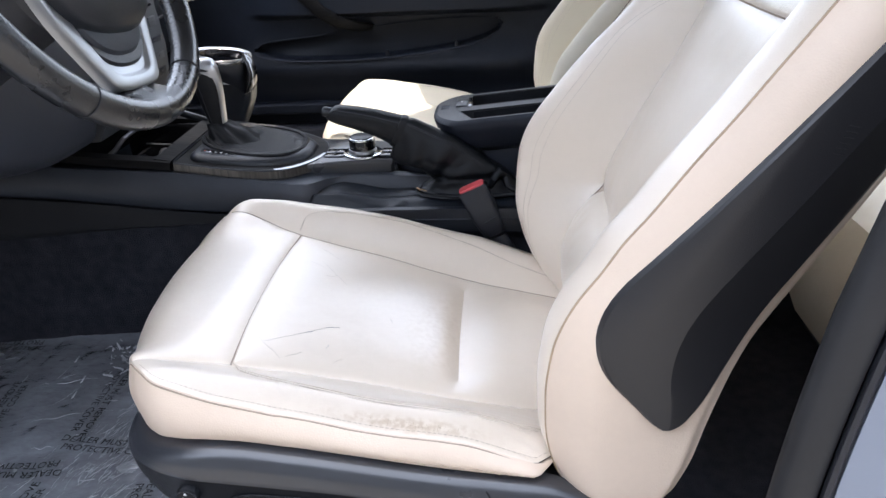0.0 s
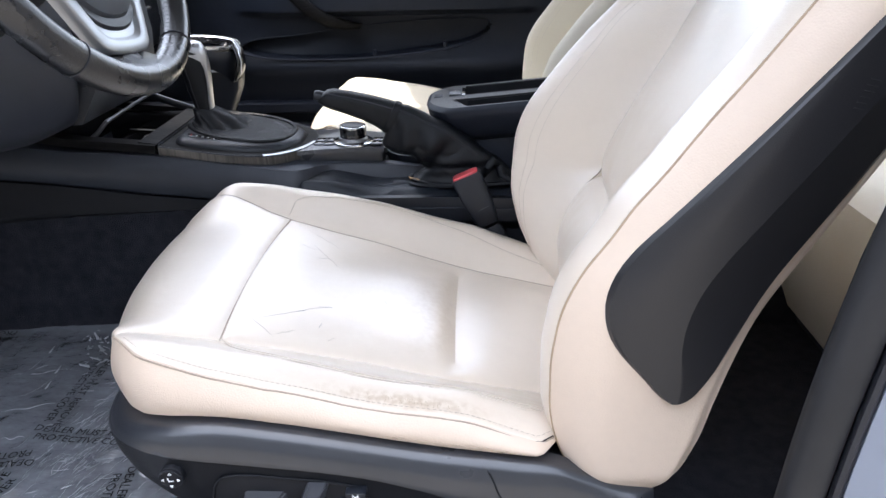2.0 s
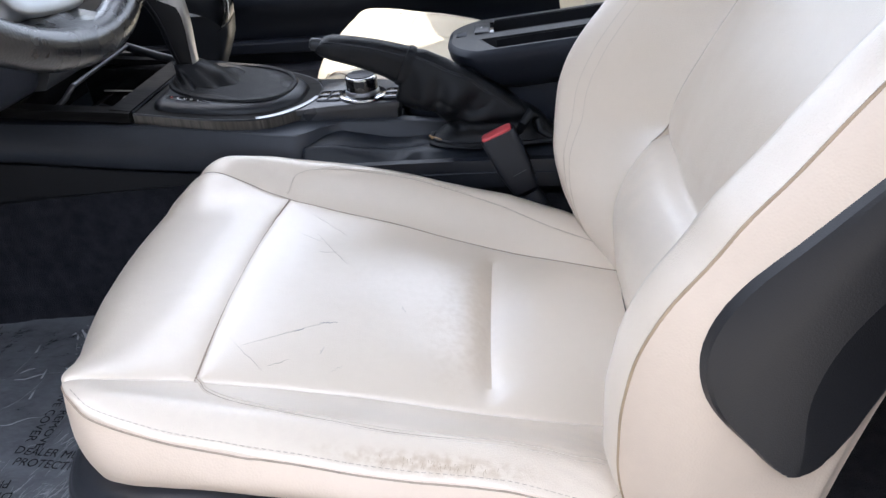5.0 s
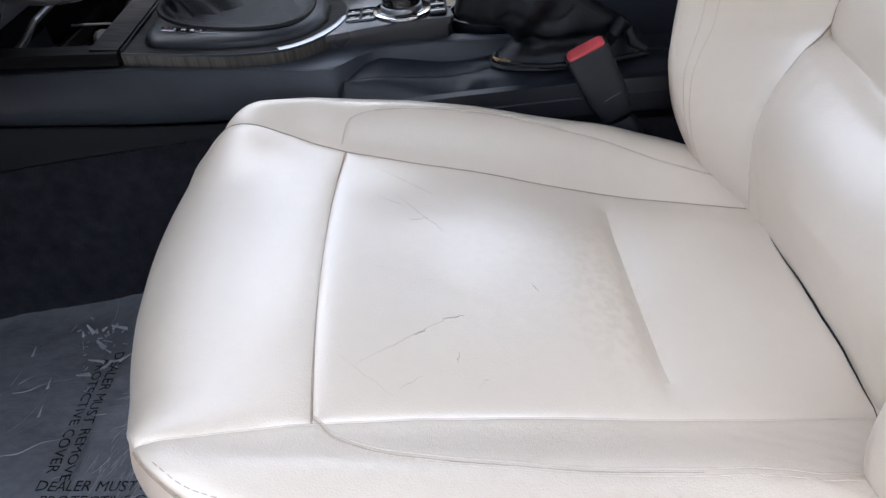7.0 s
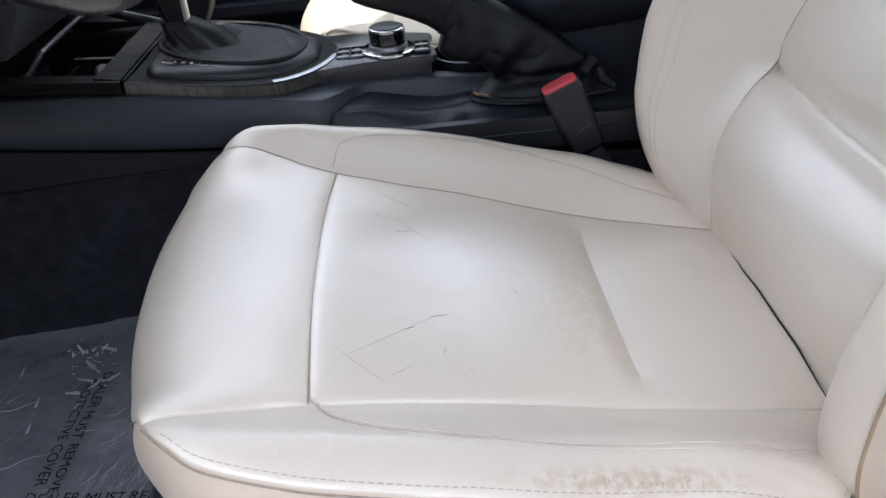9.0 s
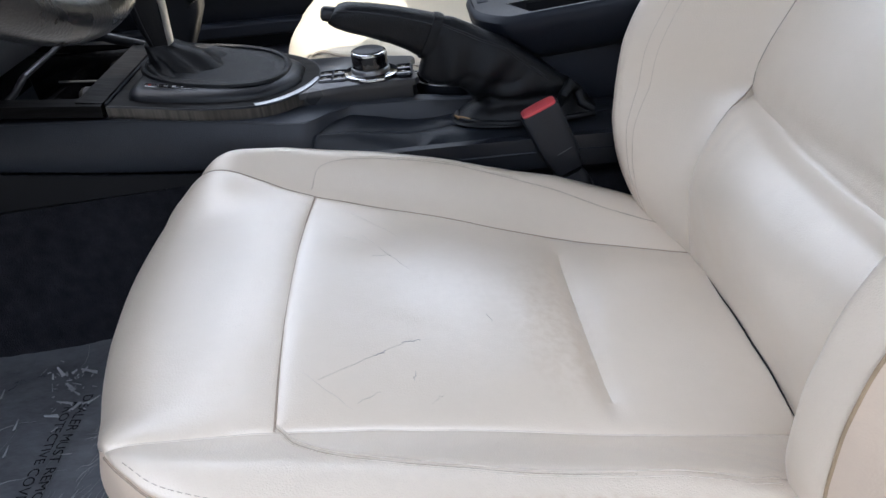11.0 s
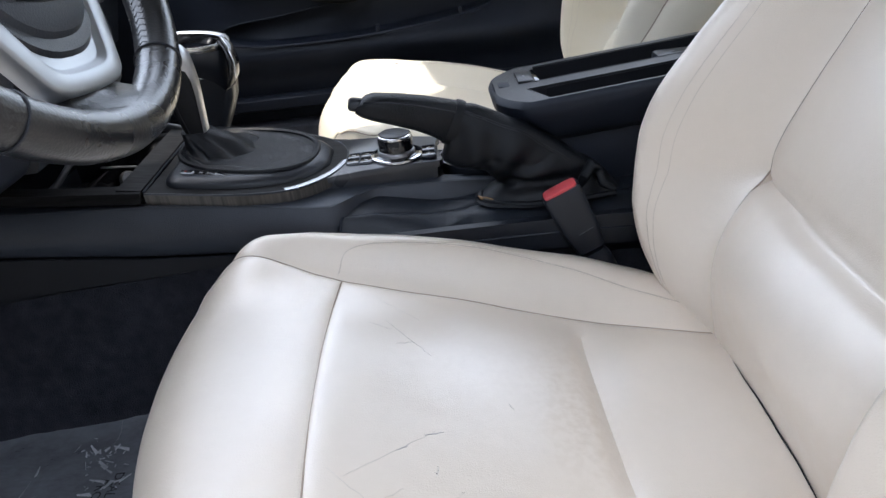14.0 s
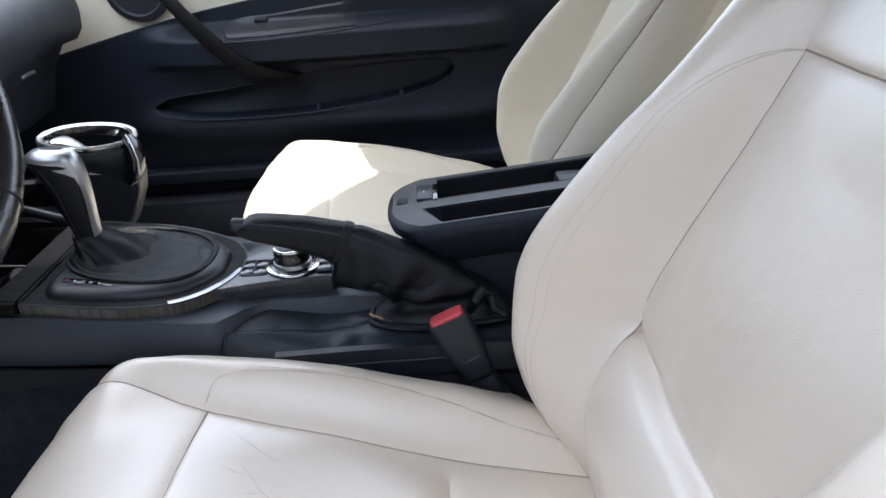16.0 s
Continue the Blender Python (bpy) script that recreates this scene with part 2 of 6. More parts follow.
def tube(points, r, n=8, bm=None, closed=False):
    """A round bar along points; r may be a number or one number a point."""
    pts = [Vector(p) for p in points]
    rs = r if isinstance(r, (list, tuple)) else [r] * len(pts)
    rings, up = [], None
    for i, p in enumerate(pts):
        if closed:
            d = (pts[(i + 1) % len(pts)] - pts[i - 1]).normalized()
        else:
            d = (pts[min(i + 1, len(pts) - 1)] - pts[max(i - 1, 0)]).normalized()
        if up is None:
            up = Vector((0, 0, 1)) if abs(d.z) < 0.9 else Vector((1, 0, 0))
        s = d.cross(up).normalized()
        up = s.cross(d).normalized()
        rings.append([p + rs[i] * (math.cos(a) * s + math.sin(a) * up) for a in [2 * math.pi * k / n for k in range(n)]])
    if closed:
        bm = bm or bmesh.new()
        vs = [[bm.verts.new(q) for q in rg] for rg in rings]
        for i in range(len(vs)):
            a, b = vs[i], vs[(i + 1) % len(vs)]
            for j in range(n):
                bm.faces.new((a[j], a[(j + 1) % n], b[(j + 1) % n], b[j]))
        return bm
    return loft(rings, True, True, bm)


def block(lo, hi, bevel=0.003, seg=2, turn=None, about=None):
    """A box from lo to hi with rounded edges, turned by a matrix about a point."""
    bm = bmesh.new()
    bmesh.ops.create_cube(bm, size=1)
    c, s = (Vector(lo) + Vector(hi)) / 2, Vector(hi) - Vector(lo)
    for v in bm.verts:
        v.co = Vector((v.co.x * s.x, v.co.y * s.y, v.co.z * s.z)) + c
    if bevel:
        bmesh.ops.bevel(bm, geom=list(bm.edges), offset=min(bevel, 0.45 * min(abs(s.x), abs(s.y), abs(s.z))), segments=seg, affect="EDGES", profile=0.5)
    if turn is not None:
        a = Vector(about) if about else c
        for v in bm.verts:
            v.co = a + turn @ (v.co - a)
    return bm


def slab(outline, way, bevel=0.0, seg=2):
    """A plate: a closed outline of 3D points carried along a vector."""
    bm = bmesh.new()
    vs = [bm.verts.new(p) for p in outline]
    f = bm.faces.new(vs)
    ret = bmesh.ops.extrude_face_region(bm, geom=[f])
    moved = [g for g in ret["geom"] if isinstance(g, bmesh.types.BMVert)]
    bmesh.ops.translate(bm, verts=moved, vec=Vector(way))
    if bevel:
        bmesh.ops.bevel(bm, geom=list(bm.edges), offset=bevel, segments=seg, affect="EDGES", profile=0.5, clamp_overlap=True)
    return bm


def disc(centre, r, h, axis=(0, 0, 1), n=40, bevel=0.0):
    """A short drum that stands on centre, with its axis along the given way."""
    q = Vector(axis).to_track_quat("Z", "Y")
    prof = [(r, 0), (r, h - bevel), (r - bevel * 0.35, h - bevel * 0.3), (r - bevel, h)] if bevel else [(r, 0), (r, h)]
    rings = [[Vector(centre) + q @ Vector((a * math.cos(2 * math.pi * k / n), a * math.sin(2 * math.pi * k / n), z)) for k in range(n)] for a, z in prof]
    return loft(rings)


def curve1(keys):
    """A smooth curve through (place, value) keys."""
    xs, ys = np.array([k[0] for k in keys], float), np.array([k[1] for k in keys], float)
    d = np.diff(ys) / np.diff(xs)
    m = np.concatenate([[d[0]], (d[1:] + d[:-1]) / 2, [d[-1]]])
    for i in range(len(d)):
        if d[i] == 0:
            m[i] = m[i + 1] = 0
        else:
            m[i], m[i + 1] = (np.clip(m[k] / d[i], 0, 3) * d[i] for k in (i, i + 1))

    def f(x):
        x = min(max(x, xs[0]), xs[-1])
        i = int(min(max(np.searchsorted(xs, x) - 1, 0), len(d) - 1))
        h = xs[i + 1] - xs[i]
        t = (x - xs[i]) / h
        return float((1 + 2 * t) * (1 - t) ** 2 * ys[i] + t * (1 - t) ** 2 * h * m[i] + t * t * (3 - 2 * t) * ys[i + 1] + t * t * (t - 1) * h * m[i + 1])
    return f


def smooth(a, b, x):
    t = min(max((x - a) / (b - a), 0), 1)
    return t * t * (3 - 2 * t)


def ease(n, k=2.2):
    """Numbers from 0 to 1, closer together at both ends."""
    s = np.linspace(-1, 1, n)
    return 0.5 + 0.5 * np.sign(s) * (1 - (1 - np.abs(s)) ** k)


def ellipse(centre, a, b, u, v, n=24, p=2.0):
    c, u, v = Vector(centre), Vector(u), Vector(v)
    out = []
    for k in range(n):
        t = 2 * math.pi * k / n
        ct, st = math.cos(t), math.sin(t)
        out.append(c + u * a * math.copysign(abs(ct) ** (2 / p), ct) + v * b * math.copysign(abs(st) ** (2 / p), st))
    return out


def letters(name, text, size, place, parent, mat, depth=0.0004, align="CENTER"):
    """Raised print of a text with the built-in font; place is a world matrix."""
    cu = bpy.data.curves.new("lettering", "FONT")
    cu.body, cu.size, cu.align_x, cu.align_y, cu.extrude = text, size, align, "CENTER", depth
    cu.resolution_u = 3
    tmp = new("lettering", cu)
    bpy.context.view_layer.update()
    me = bpy.data.meshes.new_from_object(tmp.evaluated_get(bpy.context.evaluated_depsgraph_get()))
    bpy.data.objects.remove(tmp)
    off = world_place(parent)
    me.transform(Matrix.Translation(-off) @ place)
    me.materials.clear()
    me.materials.append(mat)
    ob = new(name, me)
    ob.parent = parent
    return ob


# ---- seats ----
crown_z = curve1([(-0.125, 0.226), (-0.085, 0.2305), (-0.05, 0.2315), (-0.02, 0.228), (0, 0.223), (0.05, 0.211), (0.1, 0.199), (0.15, 0.186),
                  (0.19, 0.175), (0.208, 0.168), (0.217, 0.161), (0.224, 0.1555), (0.24, 0.1555), (0.3, 0.149), (0.36, 0.139), (0.42, 0.13)])
bolster_rise = curve1([(-0.13, 0.012), (-0.09, 0.02), (-0.05, 0.024), (0, 0.026), (0.06, 0.030), (0.115, 0.031), (0.17, 0.030), (0.23, 0.030), (0.29, 0.022), (0.34, 0.014), (0.4, 0.004)])
seam_y = curve1([(-0.145, 0.176), (-0.085, 0.166), (0, 0.148), (0.12, 0.135), (0.24, 0.125), (0.36, 0.119), (0.42, 0.117)])
seam_z = curve1([(-0.125, 0.226), (-0.085, 0.2305), (-0.05, 0.2315), (-0.02, 0.228), (0, 0.223), (0.11, 0.196), (0.22, 0.164), (0.36, 0.134), (0.42, 0.122)])
HALF = 0.22


front_edge = curve1([(-0.22, 0.066), (-0.2188, 0.030), (-0.2145, -0.010), (-0.206, -0.042), (-0.19, -0.068), (-0.163, -0.093), (-0.13, -0.117), (-0.10, -0.131), (-0.05, -0.146), (0.0, -0.154), (0.05, -0.158),
                     (0.10, -0.156), (0.13, -0.148), (0.15, -0.139), (0.168, -0.117), (0.185, -0.088), (0.203, -0.046), (0.214, -0.004), (0.2188, 0.030), (0.22, 0.066)])
nose_round = curve1([(-0.22, 0.001), (-0.18, 0.001), (-0.163, 0.004), (-0.15, 0.012), (-0.13, 0.028), (-0.09, 0.046), (0.0, 0.048), (0.09, 0.046), (0.13, 0.036), (0.15, 0.024), (0.168, 0.010), (0.18, 0.003), (0.22, 0.001)])


def outer_y(x, s):
    """Half width of the cushion top at x on one side."""
    lo, hi = 0.05, HALF
    if front_edge(s * HALF) < x:
        return HALF - 0.022 * smooth(0.296, 0.326, x)      # tucked in behind the backrest
    for _ in range(24):
        mid = (lo + hi) / 2
        if front_edge(s * mid) < x:
            lo = mid
        else:
            hi = mid
    return lo


def cushion_top(x, y, soft):
    """Height of the seat cushion; soft: how far the bolster on the -y side has sunk."""
    w = seam_y(x)
    a = abs(y)
    worn = soft + (1 - soft) * 1.15 * smooth(0.12, 0.24, x) if y < 0 else 1.0
    fall = 0.013 if y > 0 or soft == 1 else 0.004
    k = smooth(0.55, 1.0, a / w)
    z = crown_z(x) * (1 - k) + seam_z(x) * k
    if a < w:
        z += 0.004 * (1 - (a / w) ** 2) * smooth(-0.1, 0.02, x)
    else:
        z += bolster_rise(x) * (1 - 0.5 * math.exp(-((x + 0.09) / 0.05) ** 2)) * worn * smooth(0, 1, (a - w) / max(0.192 - w, 0.02))
        if a > 0.185:
            z -= fall * ((a - 0.185) / 0.035) ** 2
    if y > 0:
        z += 0.0225 * math.exp(-((x + 0.090) / 0.045) ** 2 - ((y - 0.172) / 0.042) ** 2)
        z += 0.0025 * smooth(0.06, 0.16, x) * smooth(w, 0.19, a)
    else:
        z += 0.0125 * math.exp(-((x + 0.085) / 0.038) ** 2 - ((y + 0.168) / 0.034) ** 2)
        if soft < 1:      # creases where the bolster meets the backrest
            z += 0.0016 * math.exp(-((x - 0.315) / 0.05) ** 2 - ((y + 0.175) / 0.03) ** 2) * math.sin((y + 0.32 * x) * 430)
    steep = (front_edge(y + 0.004) - front_edge(y - 0.004)) / 0.008
    e = (x - front_edge(y)) / math.sqrt(1 + steep * steep)
    r = nose_round(y)
    if e < r:
        z -= r - math.sqrt(max(r * r - (r - max(e, 0)) ** 2, 0))
    return z


def puff(e, deep=0.0021):
    """How far leather dips at a distance e from a sewn edge."""
    return -deep * math.exp(-max(e, 0) / 0.003) - 0.0014 * math.exp(-max(e, 0) / 0.014)


def seat(at, mats, soft, label, controls, reach=0.0):
    ox, oy, oz = at
    o = Vector((ox, oy, oz))
    hide, side, worn = mats
    st = thing("front_seat", (ox + 0.12, oy, 0.02), label, "car seat", "front seats")

    def zt(x, y):
        return cushion_top(x, y, soft) + 0.0007 * noise.noise((x * 22 + 3, y * 22, 1.7)) + 0.0003 * noise.noise((x * 60, y * 60, 4.0)) + 0.0010 * math.exp(-((x + 0.026) / 0.018) ** 2) * noise.noise((x * 45, y * 95, 2.0))

    # cushion, its sewn covers
    def insert(u, v):
        y0 = 2 * v - 1
        xs = -0.006 * (1 - y0 * y0)
        x = xs + (0.384 - xs) * u
        w = seam_y(x)
        y = w * y0
        d = min(x - xs, w - abs(y))
        crease = -0.0024 * math.exp(-((x - 0.222 - 0.003 * y0) / 0.006) ** 2) * (1 - abs(y0) ** 6)
        return o + Vector((x, y, zt(x, y) + puff(d) + crease))
    part("cushion_centre", sheet(0, 0, insert, ease(84, 1.6), ease(72, 2)), worn, st)

    def nose(u, v):
        y0 = 2 * v - 1
        x = -0.07
        for _ in range(6):
            y = y0 * seam_y(x)
            xe, xs = front_edge(y), -0.006 * (1 - y0 * y0)
            x = xe + (xs - xe) * u
        y = y0 * seam_y(x)
        d = min(xs - x, (1 - abs(y0)) * 0.15)
        return o + Vector((x, y, zt(x, y) + puff(d)))
    part("cushion_front", sheet(0, 0, nose, ease(36, 1.7), ease(64, 1.8)), hide, st)
    far_stitch = curve1([(-0.01, 0.148), (-0.003, 0.156), (-0.0005, 0.165), (0.002, 0.171), (0.012, 0.178), (0.024, 0.1815), (0.05, 0.184), (0.08, 0.186), (0.13, 0.187), (0.176, 0.184), (0.23, 0.1757), (0.277, 0.1668), (0.33, 0.1585), (0.36, 0.154)])
    near_stitch = curve1([(0.001, 0.146), (0.0055, 0.150), (0.0125, 0.159), (0.020, 0.1645), (0.034, 0.1725), (0.055, 0.1785), (0.075, 0.1808), (0.112, 0.1825), (0.167, 0.1845), (0.206, 0.1855), (0.26, 0.182), (0.36, 0.176)])
    for s in (-1, 1):
        xa = front_edge(s * 0.166) + 0.0006

        def bolster(u, v):
            x = xa + (0.384 - xa) * u
            yi = seam_y(x)
            # outer edge follows the rounded corner
            yo = max(outer_y(x, s), yi + 0.001)
            y = yi + (yo - yi) * v
            d = min(y - yi, yo - y + 0.003)
            line = -0.0009 * math.exp(-((y - stitch_y(x)) / 0.0025) ** 2) if x > (0.03 if s > 0 else 0.004) else 0
            return o + Vector((x, s * y, zt(x, s * y) + puff(d) + line))

        def stitch_y(x):
            if s > 0:     # the tunnel-side panel is a flat D
                return far_stitch(x)
            return near_stitch(x)
        b = part("cushion_bolster", sheet(0, 0, bolster, ease(90, 1.5), ease(26, 1.7)), hide, st)
        for k, dy in enumerate((-0.0022, 0.0022)):
            pts = [o + Vector((x, s * (stitch_y(x) + dy), zt(x, s * stitch_y(x)) + 0.0)) for x in (-0.0035 if s > 0 else 0.001) + 0.354 * np.linspace(0, 1, 110) ** 2.4]
            part("topstitch", tube(pts, 0.00042, 5), thread_light, b)
        pts = [o + Vector((x, s * stitch_y(x), zt(x, s * stitch_y(x)) - 0.0007)) for x in (-0.0035 if s > 0 else 0.001) + (0.354 if s > 0 else 0.21) * np.linspace(0, 1, 110) ** 2.4]
        part("seam", tube(pts, 0.0004, 5), thread_pale, b)
        pts = [o + Vector((x, s * seam_y(x), zt(x, s * seam_y(x)) - 0.0032)) for x in np.linspace(xa, 0.365, 70)]
        part("seam", tube(pts, 0.0008 if s > 0 else 0.0006, 6), thread if s > 0 and controls else thread_light, b)
        # round-edge seam with its row of stitches
        edge = []
        for x in np.linspace(xa, 0.314, 90):
            yo = max(outer_y(x, s), seam_y(x))
            edge.append(o + Vector((x, s * (yo + 0.0012), zt(x, s * yo) - 0.0035)))
        part("edge_piping", tube(edge, 0.0008, 6), thread, b)
    pts = [o + Vector((-0.006 * (1 - (y / 0.148) ** 2), y, zt(-0.004, y) - 0.0036)) for y in np.linspace(-0.147, 0.147, 50)]
    part("seam", tube(pts, 0.0008, 6), thread if controls else thread_light, st)

    # leather border below the piping, from the tunnel side round the nose to the door side
    plan = []
    arc = [0.10 + 0.12 * math.sin(math.pi / 2 * k / 44) for k in range(44)]
    for y in [-q for q in reversed(arc)] + list(np.linspace(-0.09, 0.09, 16)) + arc:
        plan.append((front_edge(y), y))
    plan = [(x, -HALF) for x in np.linspace(0.402, 0.068, 52)] + plan + [(x, HALF) for x in np.linspace(0.068, 0.402, 52)]
    low = curve1([(-0.16, 0.152), (-0.11, 0.160), (-0.06, 0.172), (-0.03, 0.181), (0.02, 0.188), (0.08, 0.182), (0.128, 0.174), (0.19, 0.163), (0.228, 0.157), (0.27, 0.1525), (0.300, 0.1505), (0.326, 0.1515), (0.38, 0.150)])
    skirt_top = curve1([(-0.16, 0.152), (-0.11, 0.160), (-0.06, 0.172), (-0.03, 0.181), (0.02, 0.188), (0.08, 0.182), (0.128, 0.174), (0.19, 0.163), (0.228, 0.157), (0.27, 0.152), (0.313, 0.145), (0.345, 0.132), (0.375, 0.122), (0.42, 0.116)])
    norms = []
    for i, p in enumerate(plan):
        a, b = plan[max(i - 1, 0)], plan[min(i + 1, len(plan) - 1)]
        t = Vector((b[0] - a[0], b[1] - a[1], 0)).normalized()
        norms.append(Vector((-t.y, t.x, 0)) * -1)
    if norms[0].y > 0:
        norms = [-q for q in norms]

    skip = sum(1 for x, y in plan if y < -0.2 and x > 0.324)

    def border(u, v):
        i = skip + int(round(u * (len(plan) - 1 - 2 * skip)))
        x, y = plan[i]
        top, bot = zt(x, y) - 0.0018, low(x)
        off = (0.005 * v + 0.007 * math.sin(math.pi * v)) * (0.15 + 0.85 * abs(norms[i].y)) - 0.006 * smooth(0.9, 1, v)
        off += 0.0012 * noise.noise((x * 30, y * 30, v * 2 + 9)) * math.sin(math.pi * v)
        tuck = smooth(0.298, 0.324, x) if abs(y) > 0.2 else 0.0      # the end slips in behind the backrest
        off -= tuck * (off + 0.018)
        bot += tuck * 0.35 * (top - bot)
        return o + Vector((x, y, top + (bot - top) * v)) + norms[i] * off
    part("cushion_border", sheet(len(plan) - 2 * skip, 12, border), side, st, "grained cream leather")

    # moulded plastic skirt on its own, squarer outline
    corner = curve1([(0.10, -0.090), (0.15, -0.087), (0.172, -0.080), (0.190, -0.068), (0.203, -0.050), (0.212, -0.028), (0.217, -0.002), (0.2188, 0.035), (0.22, 0.066)])

    def skirt_front(y):
        return corner(abs(y)) if abs(y) > 0.1 else -0.090
    ys = [-q for q in reversed(arc)] + list(np.linspace(-0.09, 0.09, 14)) + arc
    splan = [(x, -HALF) for x in np.linspace(0.402, 0.074, 56)] + [(skirt_front(y), y) for y in ys] + [(x, HALF) for x in np.linspace(0.074, 0.402, 56)]
    snorm = []
    for i, p in enumerate(splan):
        a, b = splan[max(i - 1, 0)], splan[min(i + 1, len(splan) - 1)]
        t = Vector((b[0] - a[0], b[1] - a[1], 0)).normalized()
        snorm.append(Vector((t.y, -t.x, 0)))
    if snorm[0].y > 0:
        snorm = [-q for q in snorm]

    brow = curve1([(-0.16, 0.147), (-0.11, 0.151), (-0.07, 0.158), (-0.045, 0.160), (-0.013, 0.1575), (0.068, 0.152), (0.148, 0.141), (0.195, 0.128), (0.230, 0.1165), (0.289, 0.111), (0.387, 0.108), (0.42, 0.108)])
    hem = curve1([(-0.16, 0.112), (-0.10, 0.108), (-0.06, 0.100), (-0.042, 0.094), (-0.028, 0.086), (0.005, 0.074), (0.05, 0.066), (0.12, 0.062), (0.42, 0.060)])

    def skirt(u, v, i0, i1):
        i = int(round(i0 + u * (i1 - i0)))
        x, y = splan[i]
        zb, zm, zl = skirt_top(x), min(brow(x), skirt_top(x) - 0.008), hem(x)
        g = 0.25 + 0.75 * smooth(0.405, 0.385, x) - 0.30 * smooth(0.28, 0.34, x)
        d = zb - zm
        rise = 0.0055 * smooth(0.02, -0.05, x)      # the brow fades round the nose
        keys = [(-0.006, zb + 0.003), (0.0125, zb - 0.01 * d), (0.0185, zb - 0.15 * d), (0.0235, zb - 0.45 * d), (0.0265, zb - 0.80 * d), (0.0268, zm + 0.002), (0.0225 + rise, zm),
                (0.0205 + rise, zm + (zl - zm) * 0.35), (0.0160 + 0.5 * rise, zm + (zl - zm) * 0.75), (0.006, zl)]
        k = v * (len(keys) - 1)
        j = min(int(k), len(keys) - 2)
        a, b = keys[j], keys[j + 1]
        off, z = (a[0] + (b[0] - a[0]) * (k - j), a[1] + (b[1] - a[1]) * (k - j))
        return o + Vector((x, y, min(z, zb))) + snorm[i] * off * (0.4 + 0.6 * g)
    cut = 25
    whole = len(splan) - 1
    part("skirt", sheet(whole - 2 * cut, 24, lambda u, v: skirt(u, v * 6 / 9, cut, whole - cut)), skirt_plastic, st, "satin black plastic skirt")
    part("valance", sheet(whole, 12, lambda u, v: skirt(u, 6 / 9 + v * 3 / 9, 0, whole)), valance_black, st, "matt black lower valance")
    for i0, i1 in ((0, cut), (whole - cut, whole)):
        part("rear_cover", sheet(cut + 1, 24, lambda u, v: skirt(u, v * 6 / 9, i0, i1)), skirt_plastic, st)
    last = len(splan) - 1
    for flip in (0, 1):
        line = []
        for x, zz in ((0.249, 0.156), (0.251, 0.148), (0.256, 0.138), (0.266, 0.122), (0.278, 0.110), (0.292, 0.101), (0.308, 0.096), (0.34, 0.098), (0.375, 0.104), (0.388, 0.116)):
            k = round((0.402 - x) / 0.328 * 55)
            k = last - k if flip else k
            v = min((q / 60 for q in range(61)), key=lambda q: abs(skirt(k / last, q, 0, last).z - oz - zz))
            p = skirt(k / last, v, 0, last)
            line.append(p + snorm[k] * 0.0004)
        for _ in range(3):
            line = [line[0]] + [p for a, c in zip(line, line[1:]) for p in (a.lerp(c, 0.25), a.lerp(c, 0.75))] + [line[-1]]
        part("cover_seam", tube(line, 0.0009, 6), valance_black, st)
    # pan and runners under the cushion
    part("seat_pan", block(o + Vector((-0.06, -0.19, 0.09)), o + Vector((0.37, 0.19, 0.112)), 0.01), dark_plastic, st)
    for y in (-0.225, 0.205):
        rail = part("floor_rail", block(o + Vector((-0.105, y - 0.026, 0.018 - oz)), o + Vector((0.42, y + 0.024, 0.046)), 0.003), dark_plastic, st)
        for dy, z0, z1 in ((-0.020, 0.0465, 0.060), (0.006, 0.0465, 0.068)):
            part("rail_lip", block(o + Vector((-0.092, y + dy, z0)), o + Vector((0.05, y + dy + 0.008, z1)), 0.0015), black_plastic, rail)
        part("rail_slot", block(o + Vector((-0.07, y - 0.010, 0.0462)), o + Vector((-0.02, y + 0.004, 0.0500)), 0.001), black_plastic, rail)
        part("rail_foot", block(o + Vector((-0.11, y - 0.02, 0.002 - oz)), o + Vector((-0.06, y + 0.02, 0.018)), 0.002), dark_plastic, rail)
        part("rail_foot", block(o + Vector((0.34, y - 0.02, 0.002 - oz)), o + Vector((0.40, y + 0.02, 0.018)), 0.002), dark_plastic, rail)

    # backrest
    crest = curve1([(0.10, 0.352), (0.12, 0.346), (0.15, 0.330), (0.191, 0.314), (0.23, 0.305), (0.262, 0.301), (0.315, 0.301), (0.363, 0.314), (0.41, 0.347), (0.455, 0.384),
                    (0.496, 0.424), (0.56, 0.478), (0.62, 0.522), (0.7, 0.572), (0.8, 0.628)])
    pipe = curve1([(0.10, 0.346), (0.13, 0.320), (0.156, 0.308), (0.205, 0.3005), (0.23, 0.3005), (0.26, 0.303), (0.29, 0.3085), (0.325, 0.3235), (0.355, 0.3435), (0.38, 0.3585), (0.405, 0.3775), (0.43, 0.3945),
                   (0.45, 0.4085), (0.48, 0.4310), (0.51, 0.4520), (0.55, 0.480), (0.62, 0.526), (0.7, 0.574), (0.8, 0.628)])
    inner = curve1([(0.10, 0.362), (0.13, 0.357), (0.18, 0.352), (0.222, 0.357), (0.26, 0.374), (0.28, 0.389), (0.290, 0.400), (0.31, 0.403), (0.36, 0.425), (0.40, 0.446),
                    (0.457, 0.477), (0.524, 0.507), (0.6, 0.545), (0.7, 0.592), (0.8, 0.640)])
    rear = curve1([(0.104, 0.388), (0.122, 0.412), (0.162, 0.432), (0.21, 0.446), (0.28, 0.473), (0.34, 0.504), (0.45, 0.56), (0.55, 0.60), (0.7, 0.68), (0.8, 0.73)])
